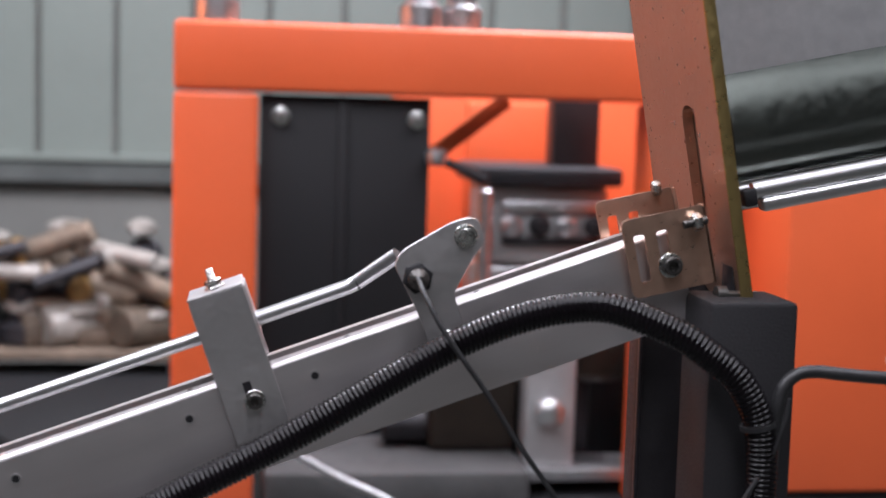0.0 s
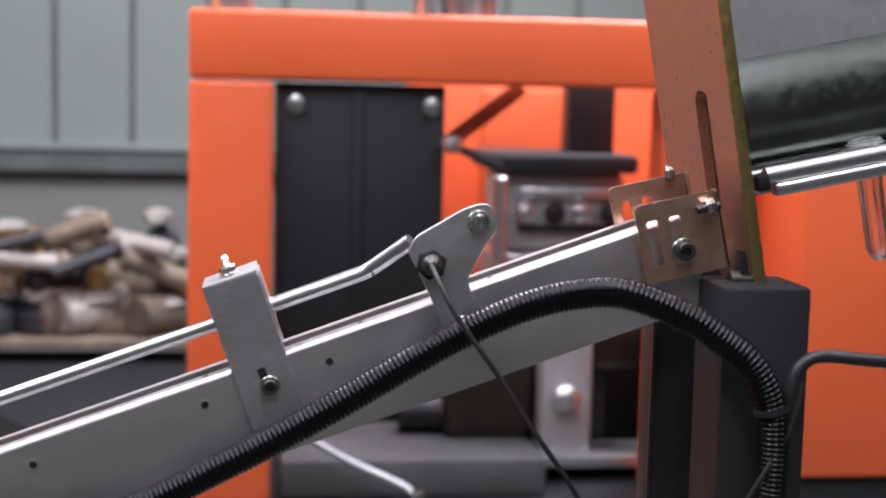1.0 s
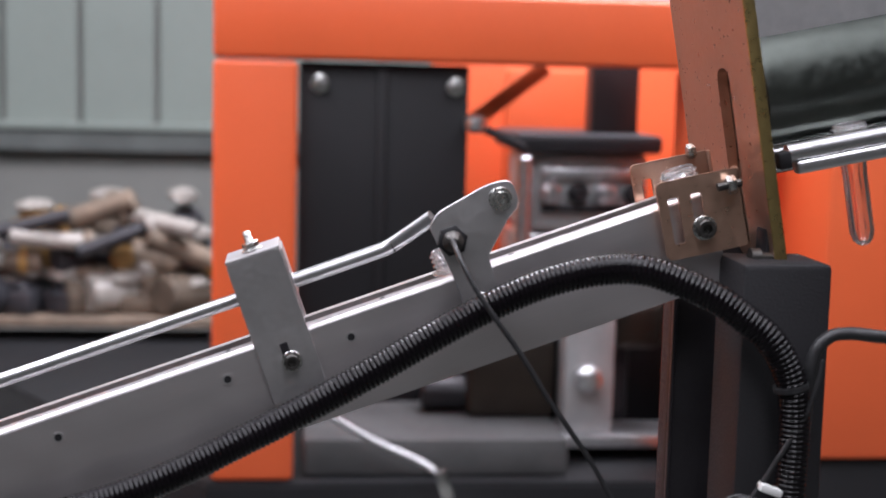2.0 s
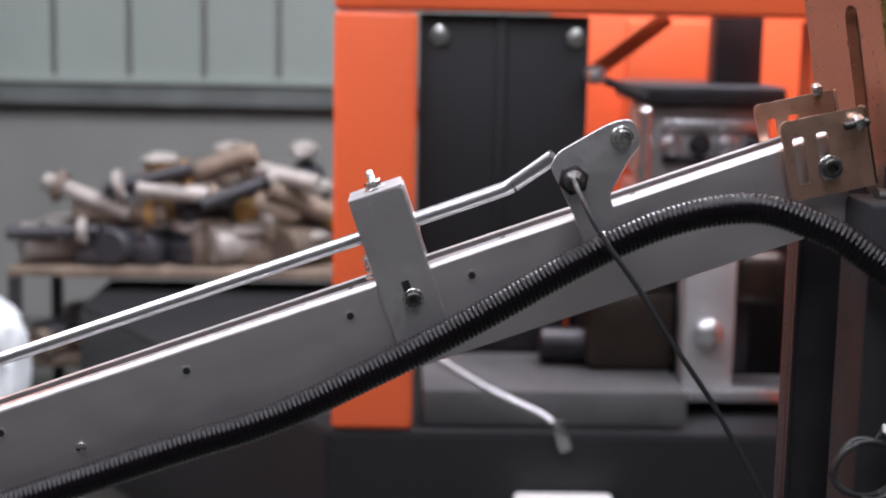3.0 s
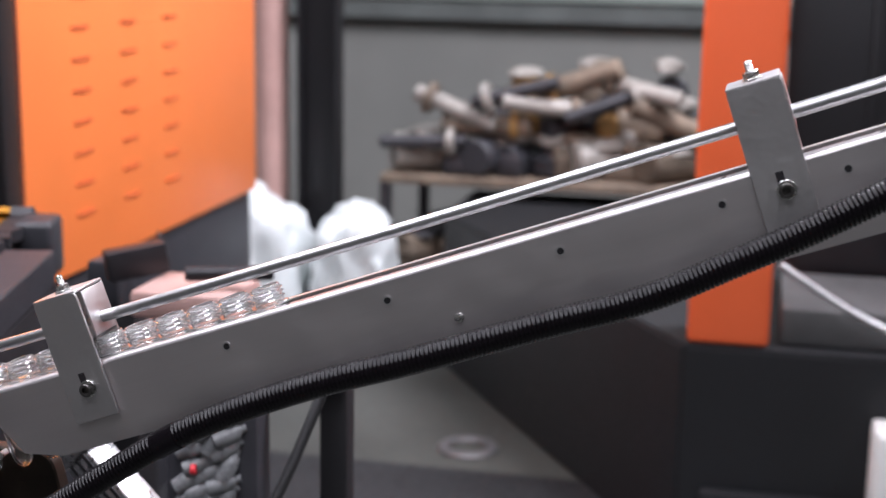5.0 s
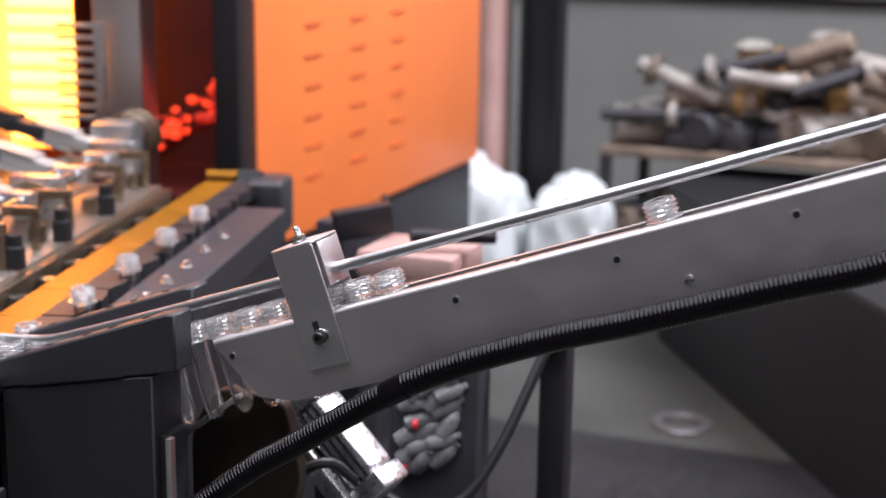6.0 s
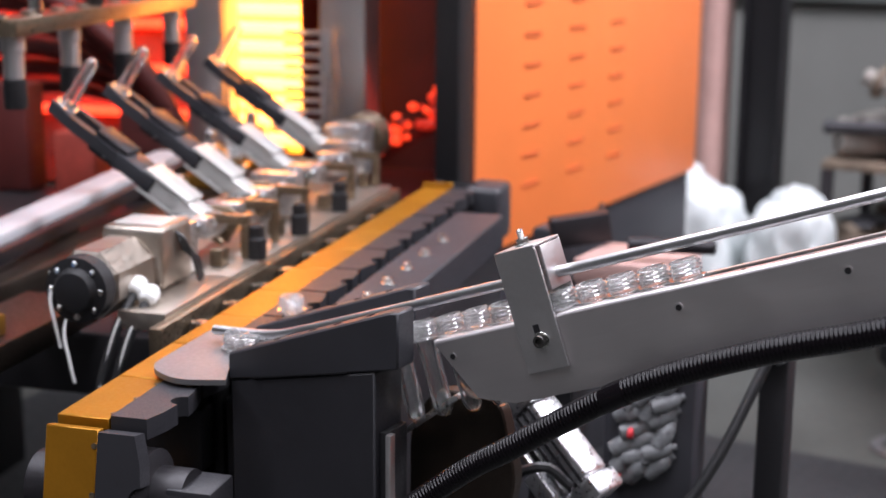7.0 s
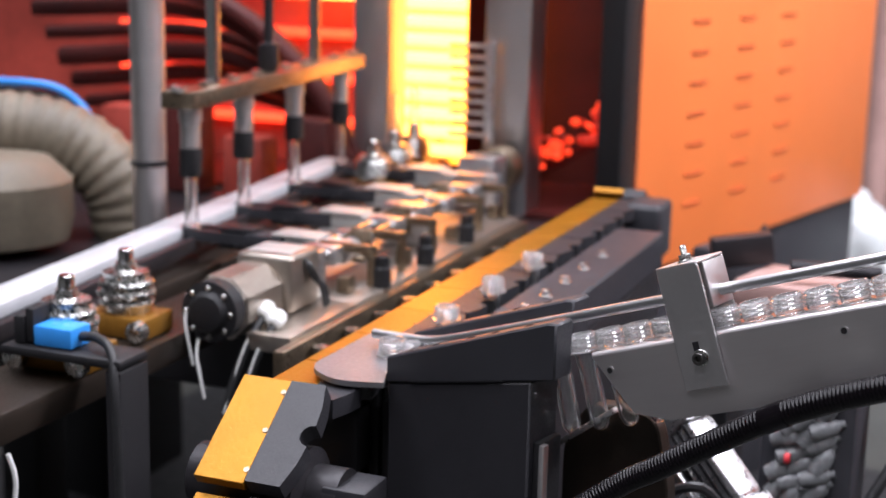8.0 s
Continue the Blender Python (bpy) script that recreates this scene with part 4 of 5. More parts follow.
def air_valve():
    t = thing("air_cylinder", at(-0.7, 1.35, 0.865, pose(0, 0, 0, 0, 42, -10)), "ribbed aluminium air cylinder under the rail", "air cylinder")
    part("barrel", box(-0.03, 0.075, -0.022, 0.022, -0.022, 0.022, 0.006, 3), ALU, t)
    for k in range(3):
        part("groove", box(-0.03, 0.075, -0.0235, -0.0215, -0.012 + 0.011 * k, -0.008 + 0.011 * k), BLACK, t)
    part("end_cap", box(-0.055, -0.031, -0.025, 0.025, -0.025, 0.025, 0.004), ALU, t)
    part("end_cap", box(0.0755, 0.1, -0.025, 0.025, -0.025, 0.025, 0.004), ALU, t)
    part("side_rod", cyl(0.008, -0.02, 0.13, 16, 0.002, None, at(0, -0.02, -0.036, ALONG_X)), CHROME, t, "bright tie rod")
    part("side_block", box(0.03, 0.1, -0.032, -0.006, -0.05, -0.026, 0.003), ALU, t)
    part("hose", sweep([(0.07, -0.03, 0.0), (0.04, -0.06, 0.01), (0.03, -0.06, -0.05), (0.1, -0.05, -0.12), (0.22, -0.04, -0.2)], 0.006, 0.01, 8), CABLE, t)
    s = thing("hanger_strap", pose(0, 0, 0), "dark steel bracket holding the air cylinder", "bracket")
    part("strap", box(-0.72, -0.68, 1.34, 1.36, 0.0, 0.87, 0.004), BLACK, s)
    c = thing("crate", at(CRATE_X, CRATE_Y, 0, pose(0, 0, 0, 0, 0, 12)), "grey box with pale plastic bottles in a net", "crate")
    part("body", box(-0.062, 0.056, -0.06, 0.06, 0.0, 0.96, 0.01), GREY_PLASTIC, c)
    rng = random.Random(8)
    for k in range(9):
        for j in range(3):
            x, z = -0.03 + 0.02 * j + rng.uniform(-0.006, 0.006) + 0.002 * k, 0.745 + 0.021 * k + 0.009 * j
            part("bottle", lathe([(0.004, -0.02), (0.011, -0.018), (0.0125, 0.0), (0.01, 0.014), (0.005, 0.02), (0.005, 0.026)], 12, None, at(x, -0.07 + rng.uniform(-0.004, 0.004), z, pose(0, 0, 0, rng.uniform(-25, 25), 50 + rng.uniform(-25, 25), 0))), PALE, c)
            if j == 0 and k % 3 == 0:
                part("cap", cyl(0.007, 0, 0.007, 10, 0.001, None, at(x - 0.006, -0.086, z, ALONG_X)), RED_CAP, c, "small red cap")
    p = thing("hose_bundle", pose(0, 0, 0), "black cable looping under the grey box", "cable")
    part("sheath", sweep([(CRATE_X - 0.06, CRATE_Y - 0.1, 0.72), (CRATE_X, CRATE_Y - 0.1, 0.7), (CRATE_X + 0.06, CRATE_Y - 0.09, 0.715), (CRATE_X + 0.1, CRATE_Y - 0.06, 0.78), (CRATE_X + 0.14, CRATE_Y, 0.9)], 0.007, 0.01, 10), CABLE, p)
    d = thing("equipment_stand", at(CRATE_X + 0.12, CRATE_Y + 0.12, 0), "black steel stand with a pale roll on its side", "stand")
    part("post", box(-0.02, 0.02, -0.02, 0.02, 0.0, 0.92, 0.006), BLACK, d)
    part("foot", box(-0.09, 0.09, -0.09, 0.09, 0.0, 0.02, 0.004), BLACK, d)
    part("roll", cyl(0.02, -0.06, 0.02, 18, 0.004, None, at(0.0, -0.041, 0.895, ALONG_X)), PALE, d, "pale plastic roll")


CRATE_X, CRATE_Y = -0.668, 1.62
air_valve()


def dark_fittings():
    t = thing("guide_support", pose(0, 0, 0), "dark steel supports and clamps behind the rail", "bracket")
    part("arm", box(-0.05, 0.05, -0.02, 0.02, -0.025, 0.025, 0.004, 2, None, at(-1.0, 2.1, 0.93, pose(0, 0, 0, 0, -8, 35))), BLACK_STEEL, t)
    part("peak", prism([(-0.03, 0.0), (0.03, 0.0), (0.022, 0.045), (0.012, 0.065), (-0.01, 0.03)], -0.02, 0.02, 0.004, None, at(-1.085, 2.36, 0.86, pose(0, 0, 0, 0, 0, 25))), BLACK_STEEL, t)
    part("block", box(-1.14, -1.08, 2.2, 2.27, 0.82, 0.9, 0.008), GREY_PLASTIC, t)
    part("bar", cyl(0.012, -0.05, 0.09, 16, 0.003, None, at(-0.84, 2.05, 0.93, pose(0, 0, 0, 0, 90, 20))), BLACK_STEEL, t)
    part("pad", box(-0.97, -0.8, 2.0, 2.15, 0.86, 0.905, 0.01), PINKISH, t, "pinkish metal pad")
    part("foot", box(-1.13, -1.05, 2.2, 2.28, 0.0, 0.82, 0.006), BLACK, t)
    part("foot", box(-0.88, -0.8, 2.04, 2.12, 0.0, 0.86, 0.006), BLACK, t)


dark_fittings()


# transfer carriage: plate, shafts, drive
def carriage():
    t = m_thing("transfer_carriage", "steel transfer carriage with servo drive and twin shafts", "transfer unit")
    part("plate", box(-0.235, -0.122, 0.52, 1.26, 0.925, 0.95, 0.003), PLATE, t)
    part("plate", box(-0.385, -0.2352, 0.6, 1.26, 0.925, 0.95, 0.003), PLATE, t)
    part("plate", box(-0.19, -0.122, 0.31, 0.5195, 0.925, 0.95, 0.003), PLATE, t)
    part("edge_bar", box(-0.1215, -0.105, 0.26, 1.26, 0.9, 0.945, 0.002), BRASS, t, "brown steel edge bar")
    for k in range(9):
        part("stud", lathe([(0.008, -0.038), (0.008, -0.01), (0.012, -0.01), (0.012, 0.0)], 12, None, at(-0.09, 0.34 + 0.1 * k, 0.935)), BOLT, t)
    for x, y in ((-0.13, 0.628), (-0.131, 0.804), (-0.133, 1.0)):
        part("stop_cap", lathe([(0.014, 0), (0.014, 0.03), (0.011, 0.032), (0.011, 0.048), (0.006, 0.05)], 16, None, at(x, y, 0.95)), BLACK, t, "black plastic stop")
    for dx, r in ((0.0, 0.009), (-0.035, 0.009)):
        part("shaft", cyl(r, 0.5, 1.34, 18, 0.002, None, at(-0.205 + dx, 0, 1.0, ALONG_Y)), CHROME, t, "polished shaft")
    for y in (0.52, 0.94, 1.3):
        part("bearing", box(-0.265, -0.18, y - 0.018, y + 0.018, 0.951, 1.022, 0.004), ALU, t)
    for x, y in ((-0.33, 0.66), (-0.335, 0.83), (-0.34, 1.03)):
        part("bore", lathe([(0.017, 0), (0.022, 0), (0.022, 0.001), (0.017, 0.001)], 20, None, at(x, y, 0.95), False), BLACK_STEEL, t)
        part("bore_floor", cyl(0.017, 0, 0.0006, 20, 0, None, at(x, y, 0.95)), BLACK, t)
    gear = part("gearbox", box(-0.262, -0.172, 0.41, 0.5, 0.951, 1.035, 0.008, 3), PLATE, t, "pale aluminium gearbox")
    part("label_plate", box(-0.252, -0.182, 0.425, 0.485, 1.0352, 1.0365, 0.001), PALE_ALU, gear)
    mot = part("servo_motor", lathe([(0.045, 0.0), (0.047, 0.004), (0.047, 0.1), (0.038, 0.105), (0.038, 0.12)], 8, None, at(-0.228, 0.41, 0.98, pose(0, 0, 0, 90, 22.5, 0))), PLATE, t, "pale servo motor body", None, False)
    part("motor_face", lathe([(0.042, 0.105), (0.042, 0.13), (0.03, 0.132), (0.024, 0.14), (0.012, 0.142)], 28, None, at(-0.228, 0.41, 0.98, pose(0, 0, 0, 90))), BLACK, mot, "black round motor face")
    for k in range(8):
        a = k * math.pi / 4
        part("face_screw", cyl(0.004, 0.13, 0.134, 10, 0.001, None, at(-0.228 + 0.034 * math.cos(a), 0.41, 0.98 + 0.034 * math.sin(a), pose(0, 0, 0, 90))), BOLT, mot)
    for k, (x, z) in enumerate(((-0.18, 0.975), (-0.163, 0.965))):
        part("connector", lathe([(0.01, 0), (0.012, 0.004), (0.012, 0.022), (0.008, 0.026)], 14, None, at(x, 0.36, z, pose(0, 0, 0, 110))), WHITE, t, "white cable connector")
        part("power_cable", sweep([(x, 0.34, z - 0.01), (x - 0.01, 0.31, z - 0.05), (x - 0.03, 0.29, z - 0.14), (x - 0.05, 0.3, z - 0.3)], 0.0065, 0.01, 8), CABLE, t, "black motor cable")
        # White strand along the cable, put in for its bright reflection.
        part("cable_stripe", sweep([(x, 0.333, z - 0.012), (x - 0.01, 0.303, z - 0.05), (x - 0.03, 0.283, z - 0.14)], 0.0018, 0.01, 6), WHITE, t)
    for x, z in ((-0.262, 1.0), (-0.245, 0.955)):
        part("signal_cable", sweep([(x, 0.29, z), (x + 0.0, 0.275, z - 0.03), (x + 0.006, 0.272, z - 0.06), (x + 0.012, 0.275, z - 0.1)], 0.0022, 0.01, 8), WHITE, t, "thin white cable")
        part("plug", lathe([(0.008, 0), (0.008, 0.014), (0.004, 0.018)], 12, None, at(x, 0.3, z, pose(0, 0, 0, 110))), WHITE, t)
    for y in (0.585, 0.7, 0.83, 1.06, 1.2):
        part("shaft_clamp", box(-0.25, -0.188, y, y + 0.028, 0.984, 1.014, 0.005), ALU, t, "pale shaft clamp")
        part("link_bar", box(-0.235, -0.14, y + 0.034, y + 0.046, 1.0, 1.014, 0.002), BRASS, t)
        part("link_foot", box(-0.152, -0.14, y + 0.034, y + 0.046, 0.951, 0.9995, 0.002), BRASS, t)
    for k in range(6):
        part("air_hose", sweep([(-0.2, 0.44 + 0.004 * k, 1.03), (-0.165, 0.45 + 0.004 * k, 1.02 - 0.006 * k), (-0.152, 0.46 + 0.003 * k, 0.985), (-0.15, 0.47 + 0.003 * k, 0.952)], 0.0022, 0.006, 6), CABLE, t, "thin black air hose")
    part("pulley", lathe([(0.015, -0.03), (0.045, -0.028), (0.05, -0.024), (0.05, 0.004), (0.043, 0.008), (0.043, 0.014), (0.05, 0.018), (0.05, 0.03), (0.02, 0.032)], 32, None, at(-0.257, 1.5, 1.0, ALONG_Y)), BRASS, t, "round bronze-coloured pulley")
    part("end_block", box(-0.3, -0.22, 1.38, 1.46, 0.951, 1.04, 0.006), ALU, t)
    for k in range(7):
        part("small_clamp", box(-0.175, -0.155, 0.56 + 0.11 * k, 0.585 + 0.11 * k, 0.951, 0.975 + 0.008 * (k % 2), 0.002), BRASS, t)
    return t


CARRIAGE = carriage()


def gripper_arm():
    t = m_thing("gripper_arm", "black gripper arm with pale top plate on the transfer carriage", "gripper arm", "gripper arms")
    part("hub", lathe([(0.016, -0.022), (0.018, -0.02), (0.018, 0.02), (0.016, 0.022)], 20, None, at(0, 0, 0, ALONG_Y)), STEEL_DULL, t)
    part("root_block", box(0.012, 0.1, -0.022, 0.022, -0.014, 0.012, 0.003), PALE_ALU, t, "aluminium root block")
    part("top_plate", box(0.04, 0.12, -0.026, 0.026, 0.0125, 0.017, 0.0015), PALE_ALU, t, "pale flat plate")
    part("under_plate", box(0.04, 0.12, -0.026, 0.026, -0.02, -0.0145, 0.0015), PALE_ALU, t, "pale flat plate")
    part("body", box(0.1, 0.17, -0.026, 0.026, -0.014, 0.011, 0.004), GREY_PLASTIC, t)
    part("red_tag", box(0.125, 0.15, -0.012, 0.012, 0.0112, 0.0135, 0.001), RED_CAP, t, "small red tag")
    part("grip_cover", box(0.155, 0.215, -0.022, 0.022, 0.0062, 0.0145, 0.003), BLACK_STEEL, t)
    part("grip_cover", box(0.155, 0.215, -0.022, 0.022, -0.021, -0.0122, 0.003), BLACK_STEEL, t)
    for x in (0.055, 0.105):
        part("plate_screw", cyl(0.0032, 0.017, 0.0195, 10, 0.0006, None, at(x, 0.015, 0)), BOLT, t)
        part("plate_screw", cyl(0.0032, 0.017, 0.0195, 10, 0.0006, None, at(x, -0.015, 0)), BOLT, t)
    for s in (-1, 1):
        part("finger", prism(rounded([(0.165, 0.012 * s), (0.165, 0.026 * s), (0.26, 0.026 * s), (0.298, 0.018 * s), (0.3, 0.0115 * s), (0.27, 0.0155 * s), (0.25, 0.013 * s)], 0.003, 2), -0.012, 0.006, 0.0, None, pose(0, 0, 0, 90)), GREY_PLASTIC, t, "dark gripping finger")
        part("finger_screw", cyl(0.004, 0.004, 0.009, 12, 0.001, None, at(0.185, 0.019 * s, 0)), BOLT, t)
    part("bracket", prism([(-0.03, -0.03), (0.0, -0.03), (0.06, 0.012), (0.055, 0.018), (-0.03, 0.018)], 0.023, 0.028, 0.001), BRASS, t, "brown steel link plate")
    part("link", cyl(0.005, -0.012, 0.02, 12, 0.001, None, at(-0.018, 0, 0.012, ALONG_X)), BRASS, t)
    return t


ARMS = [gripper_arm()]
for _ in range(3):
    ARMS.append(copy_thing(ARMS[0], MACH))


def mandrel():
    t = m_thing("mandrel", "bright zinc preform mandrel with ring-shaped collars", "mandrel", "mandrels on the oven chain")
    part("block", box(-0.05, 0.05, -0.036, 0.036, -0.03, 0.0, 0.005), SHADED_GOLD, t, "gold coloured chain block")
    part("ring_collar", lathe([(0.03, 0.0), (0.031, 0.008), (0.036, 0.01), (0.0375, 0.013), (0.036, 0.017), (0.031, 0.019), (0.038, 0.022), (0.0395, 0.026), (0.038, 0.03), (0.031, 0.032), (0.036, 0.035), (0.037, 0.039), (0.035, 0.043), (0.027, 0.045), (0.03, 0.048), (0.03, 0.054), (0.015, 0.057), (0.0135, 0.066)], 28), BOLT, t, "bright stacked collars")
    part("pin", lathe([(0.0105, 0.064), (0.0105, 0.08), (0.008, 0.084)], 16), CHROME, t)
    for s in (-1, 1):
        part("roller", lathe([(0.006, 0), (0.014, 0.002), (0.014, 0.016), (0.008, 0.02)], 14, None, at(0.045 * s, -0.036, -0.014, pose(0, 0, 0, 90))), BOLT, t)
    return t


MANDRELS = [mandrel()]
for _ in range(5):
    MANDRELS.append(copy_thing(MANDRELS[0], MACH))


def preform():
    t = thing("preform", pose(0, 0, 0), "clear plastic bottle preform with threaded neck", "preform", "clear bottle preforms")
    neck = [(0.0122, 0.0), (0.0138, 0.0005), (0.0138, 0.0028)]
    for k in range(3):
        z = 0.0034 + 0.0042 * k
        neck += [(0.0138, z), (0.0158, z + 0.001), (0.0158, z + 0.0018), (0.0138, z + 0.0028)]
    neck += [(0.0138, 0.0162), (0.0134, 0.017), (0.0126, 0.017), (0.0122, 0.0165), (0.0122, 0.0)]
    part("neck_thread", lathe(neck, 28, None, None, False), PET_NECK, t, "clear threaded neck")
    part("neck_ring", lathe([(0.0109, -0.0022), (0.0176, -0.0022), (0.0182, -0.0012), (0.0176, -0.0002), (0.0109, -0.0002), (0.0109, -0.0022)], 30, None, None, False), PET_NECK, t)
    body = [(0.0118, -0.0022), (0.0113, -0.012), (0.0104, -0.024), (0.0104, -0.074), (0.0085, -0.081), (0.0045, -0.0848), (0.0004, -0.0858)]
    inner = [(0.0004, -0.0825), (0.0036, -0.082), (0.0062, -0.079), (0.0076, -0.073), (0.0076, -0.024), (0.0088, -0.012), (0.0095, -0.0022), (0.0118, -0.0022)]
    part("body", lathe(body + inner, 18, None, None, False), PET, t)
    return t


PREFORMS = [preform()]
for _ in range(29):
    PREFORMS.append(copy_thing(PREFORMS[0], pose(0, 0, 0)))


HEATED = [copy_thing(PREFORMS[0], pose(0, 0, 0)) for _ in range(3)]


def side_bar():
    t = thing("side_rail", MACH @ at(-0.56, 0.388, 0.955, pose(0, 0, 0, 0, 0, 6)), "long white painted side rail of the oven chain", "rail")
    part("rail", box(-0.035, 0.025, -0.9, 1.1, -0.02, 0.0, 0.003), RAIL_PAINT, t)
    part("lower_rail", box(0.04, 0.055, -0.9, 1.1, -0.035, -0.012, 0.002), BLACK_STEEL, t)
    part("support", box(-0.02, 0.02, 0.5, 0.56, -0.115, -0.021, 0.003), BLACK, t)


side_bar()


def press_head():
    t = m_thing("preform_press", "brown steel press bar with four hanging preform sockets", "press head")
    own = box(-0.03, 0.03, -0.045, 0.79, 0.0, 0.028, 0.004, 2, None, at(PRESS_X[0], PRESS_Y[0], 1.15, pose(0, 0, 0, 0, 0, 6.2)))
    part("bar", own, BRASS, t)
    for x, y in zip(PRESS_X, PRESS_Y):
        part("socket", lathe([(0.0165, 0.0), (0.0185, 0.004), (0.0185, 0.045), (0.016, 0.047)], 22, None, at(x, y, 1.037)), BLACK, t, "black rubber socket")
        part("socket_stem", lathe([(0.0165, 0), (0.0165, 0.04), (0.019, 0.042), (0.019, 0.065)], 20, None, at(x, y, 1.0845)), STEEL_DULL, t)
        part("bar_screw", lathe([(0.011, 0), (0.012, 0.002), (0.012, 0.008), (0.006, 0.01)], 12, None, at(x - 0.006, y + 0.06, 1.178)), BOLT, t)
        part("bar_screw", lathe([(0.011, 0), (0.012, 0.002), (0.012, 0.008), (0.006, 0.01)], 12, None, at(x + 0.004, y - 0.04, 1.178)), BOLT, t)
    for x, y in ((-0.57, 0.794), (-0.63, 1.283)):
        part("guide_rod", cyl(0.0115, 0.0, 0.8, 18, 0.001, None, at(x, y, 1.178)), CHROME, t, "polished guide rod")
    part("piston", lathe([(0.014, 0), (0.019, 0.01), (0.019, 0.05), (0.009, 0.055), (0.009, 0.7)], 18, None, at(-0.6, 1.04, 1.178)), BLACK_STEEL, t, "dark piston rod")
    return t


PRESS_X = (-0.562, -0.585, -0.614, -0.639)
PRESS_Y = (0.707, 0.92, 1.167, 1.422)
PRESS = press_head()
yoke = m_thing("press_yoke", "dark steel yoke above the press head", "yoke")
part("beam", box(-0.95, -0.5, 0.7, 1.4, 2.1, 2.16, 0.006), BLACK_STEEL, yoke)
part("cylinder", lathe([(0.04, 1.95), (0.04, 2.099)], 20, None, at(-0.6, 1.04, 0)), BLACK_STEEL, yoke)


def steel_column():
    t = m_thing("machine_column", "thick round steel column of the moulding machine", "column", "", -0.74, 0.86)
    part("column", cyl(0.03, 0.84, 2.1, 28, 0.002), STEEL, t)
    part("collar", lathe([(0.031, 0), (0.033, 0.002), (0.033, 0.008), (0.031, 0.01)], 28, None, at(0, 0, 1.02)), BLACK, t)
    part("flange", cyl(0.045, 0.84, 0.855, 24, 0.003), BLACK_STEEL, t)


steel_column()


def duct():
    t = m_thing("air_duct", "beige corrugated air duct behind the machine", "duct")
    part("elbow", sweep([(-1.35, 0.82, 1.04), (-1.15, 0.95, 1.05), (-1.02, 1.02, 1.02), (-0.94, 1.05, 0.94), (-0.92, 1.06, 0.842)], 0.07, 0.006, 24, lambda i: 0.07 + 0.0025 * math.sin(i * 1.3)), BEIGE, t)
    part("tank", lathe([(0.05, 0.0), (0.13, 0.02), (0.14, 0.06), (0.14, 0.13), (0.1, 0.17), (0.04, 0.18)], 32, None, at(-1.06, 0.84, 0.842)), BEIGE, t, "beige round housing")
    b = m_thing("cable_loom", "blue and black hoses behind the machine", "hoses")
    for k in range(3):
        part("hose", sweep([(-1.5, 1.12 + 0.03 * k, 1.1), (-1.3, 1.16 + 0.03 * k, 1.11 - 0.02 * k), (-1.16, 1.2, 1.09 - 0.02 * k), (-1.08, 1.22, 0.98), (-1.06, 1.22, 0.842)], 0.009, 0.02, 10), (BLUE, CABLE, CABLE)[k], b)


duct()


def sensor_post():
    t = m_thing("sensor_post", "black bent steel bracket carrying a sensor", "bracket", "", -0.01, 0.065)
    part("arm", box(-0.42, -0.25, -0.01, 0.05, 0.928, 0.94, 0.004), BLACK, t)
    part("post", box(-0.272, -0.25, -0.01, 0.05, 0.0, 0.927, 0.004), BLACK, t)
    s = m_thing("photo_sensor", "blue photoelectric sensor with black cable", "sensor", "", -0.016, 0.065)
    part("housing", box(-0.372, -0.318, 0.0, 0.04, 0.941, 0.966, 0.003), BLUE, s)
    part("nose", box(-0.384, -0.3725, 0.002, 0.038, 0.943, 0.985, 0.002), BLACK, s)
    part("mount", box(-0.4, -0.385, 0.0, 0.04, 0.941, 0.975, 0.002), BLACK, s)
    part("cable", sweep([(-0.318, 0.02, 0.954), (-0.29, 0.015, 0.956), (-0.262, 0.0, 0.945), (-0.248, -0.015, 0.9), (-0.243, -0.018, 0.8), (-0.243, -0.018, 0.5)], 0.006, 0.003, 10, lambda i: 0.0062 if i % 2 else 0.0052), CABLE, s)
    w = m_thing("signal_plug", "white inline cable plug hanging beside the bracket", "plug")
    part("plug", lathe([(0.006, 0), (0.01, 0.006), (0.01, 0.04), (0.006, 0.045)], 14, None, at(-0.352, -0.06, 0.85, pose(0, 0, 0, 14, -14, 0))), WHITE, w)
    part("lead", sweep([(-0.335, -0.055, 0.853), (-0.33, -0.05, 0.82), (-0.335, -0.05, 0.76), (-0.33, -0.05, 0.6)], 0.003, 0.01, 8), WHITE, w)
    part("lead", sweep([(-0.362, -0.07, 0.895), (-0.38, -0.07, 0.93), (-0.4, -0.06, 0.95), (-0.42, -0.04, 0.97)], 0.003, 0.01, 8), WHITE, w)


sensor_post()


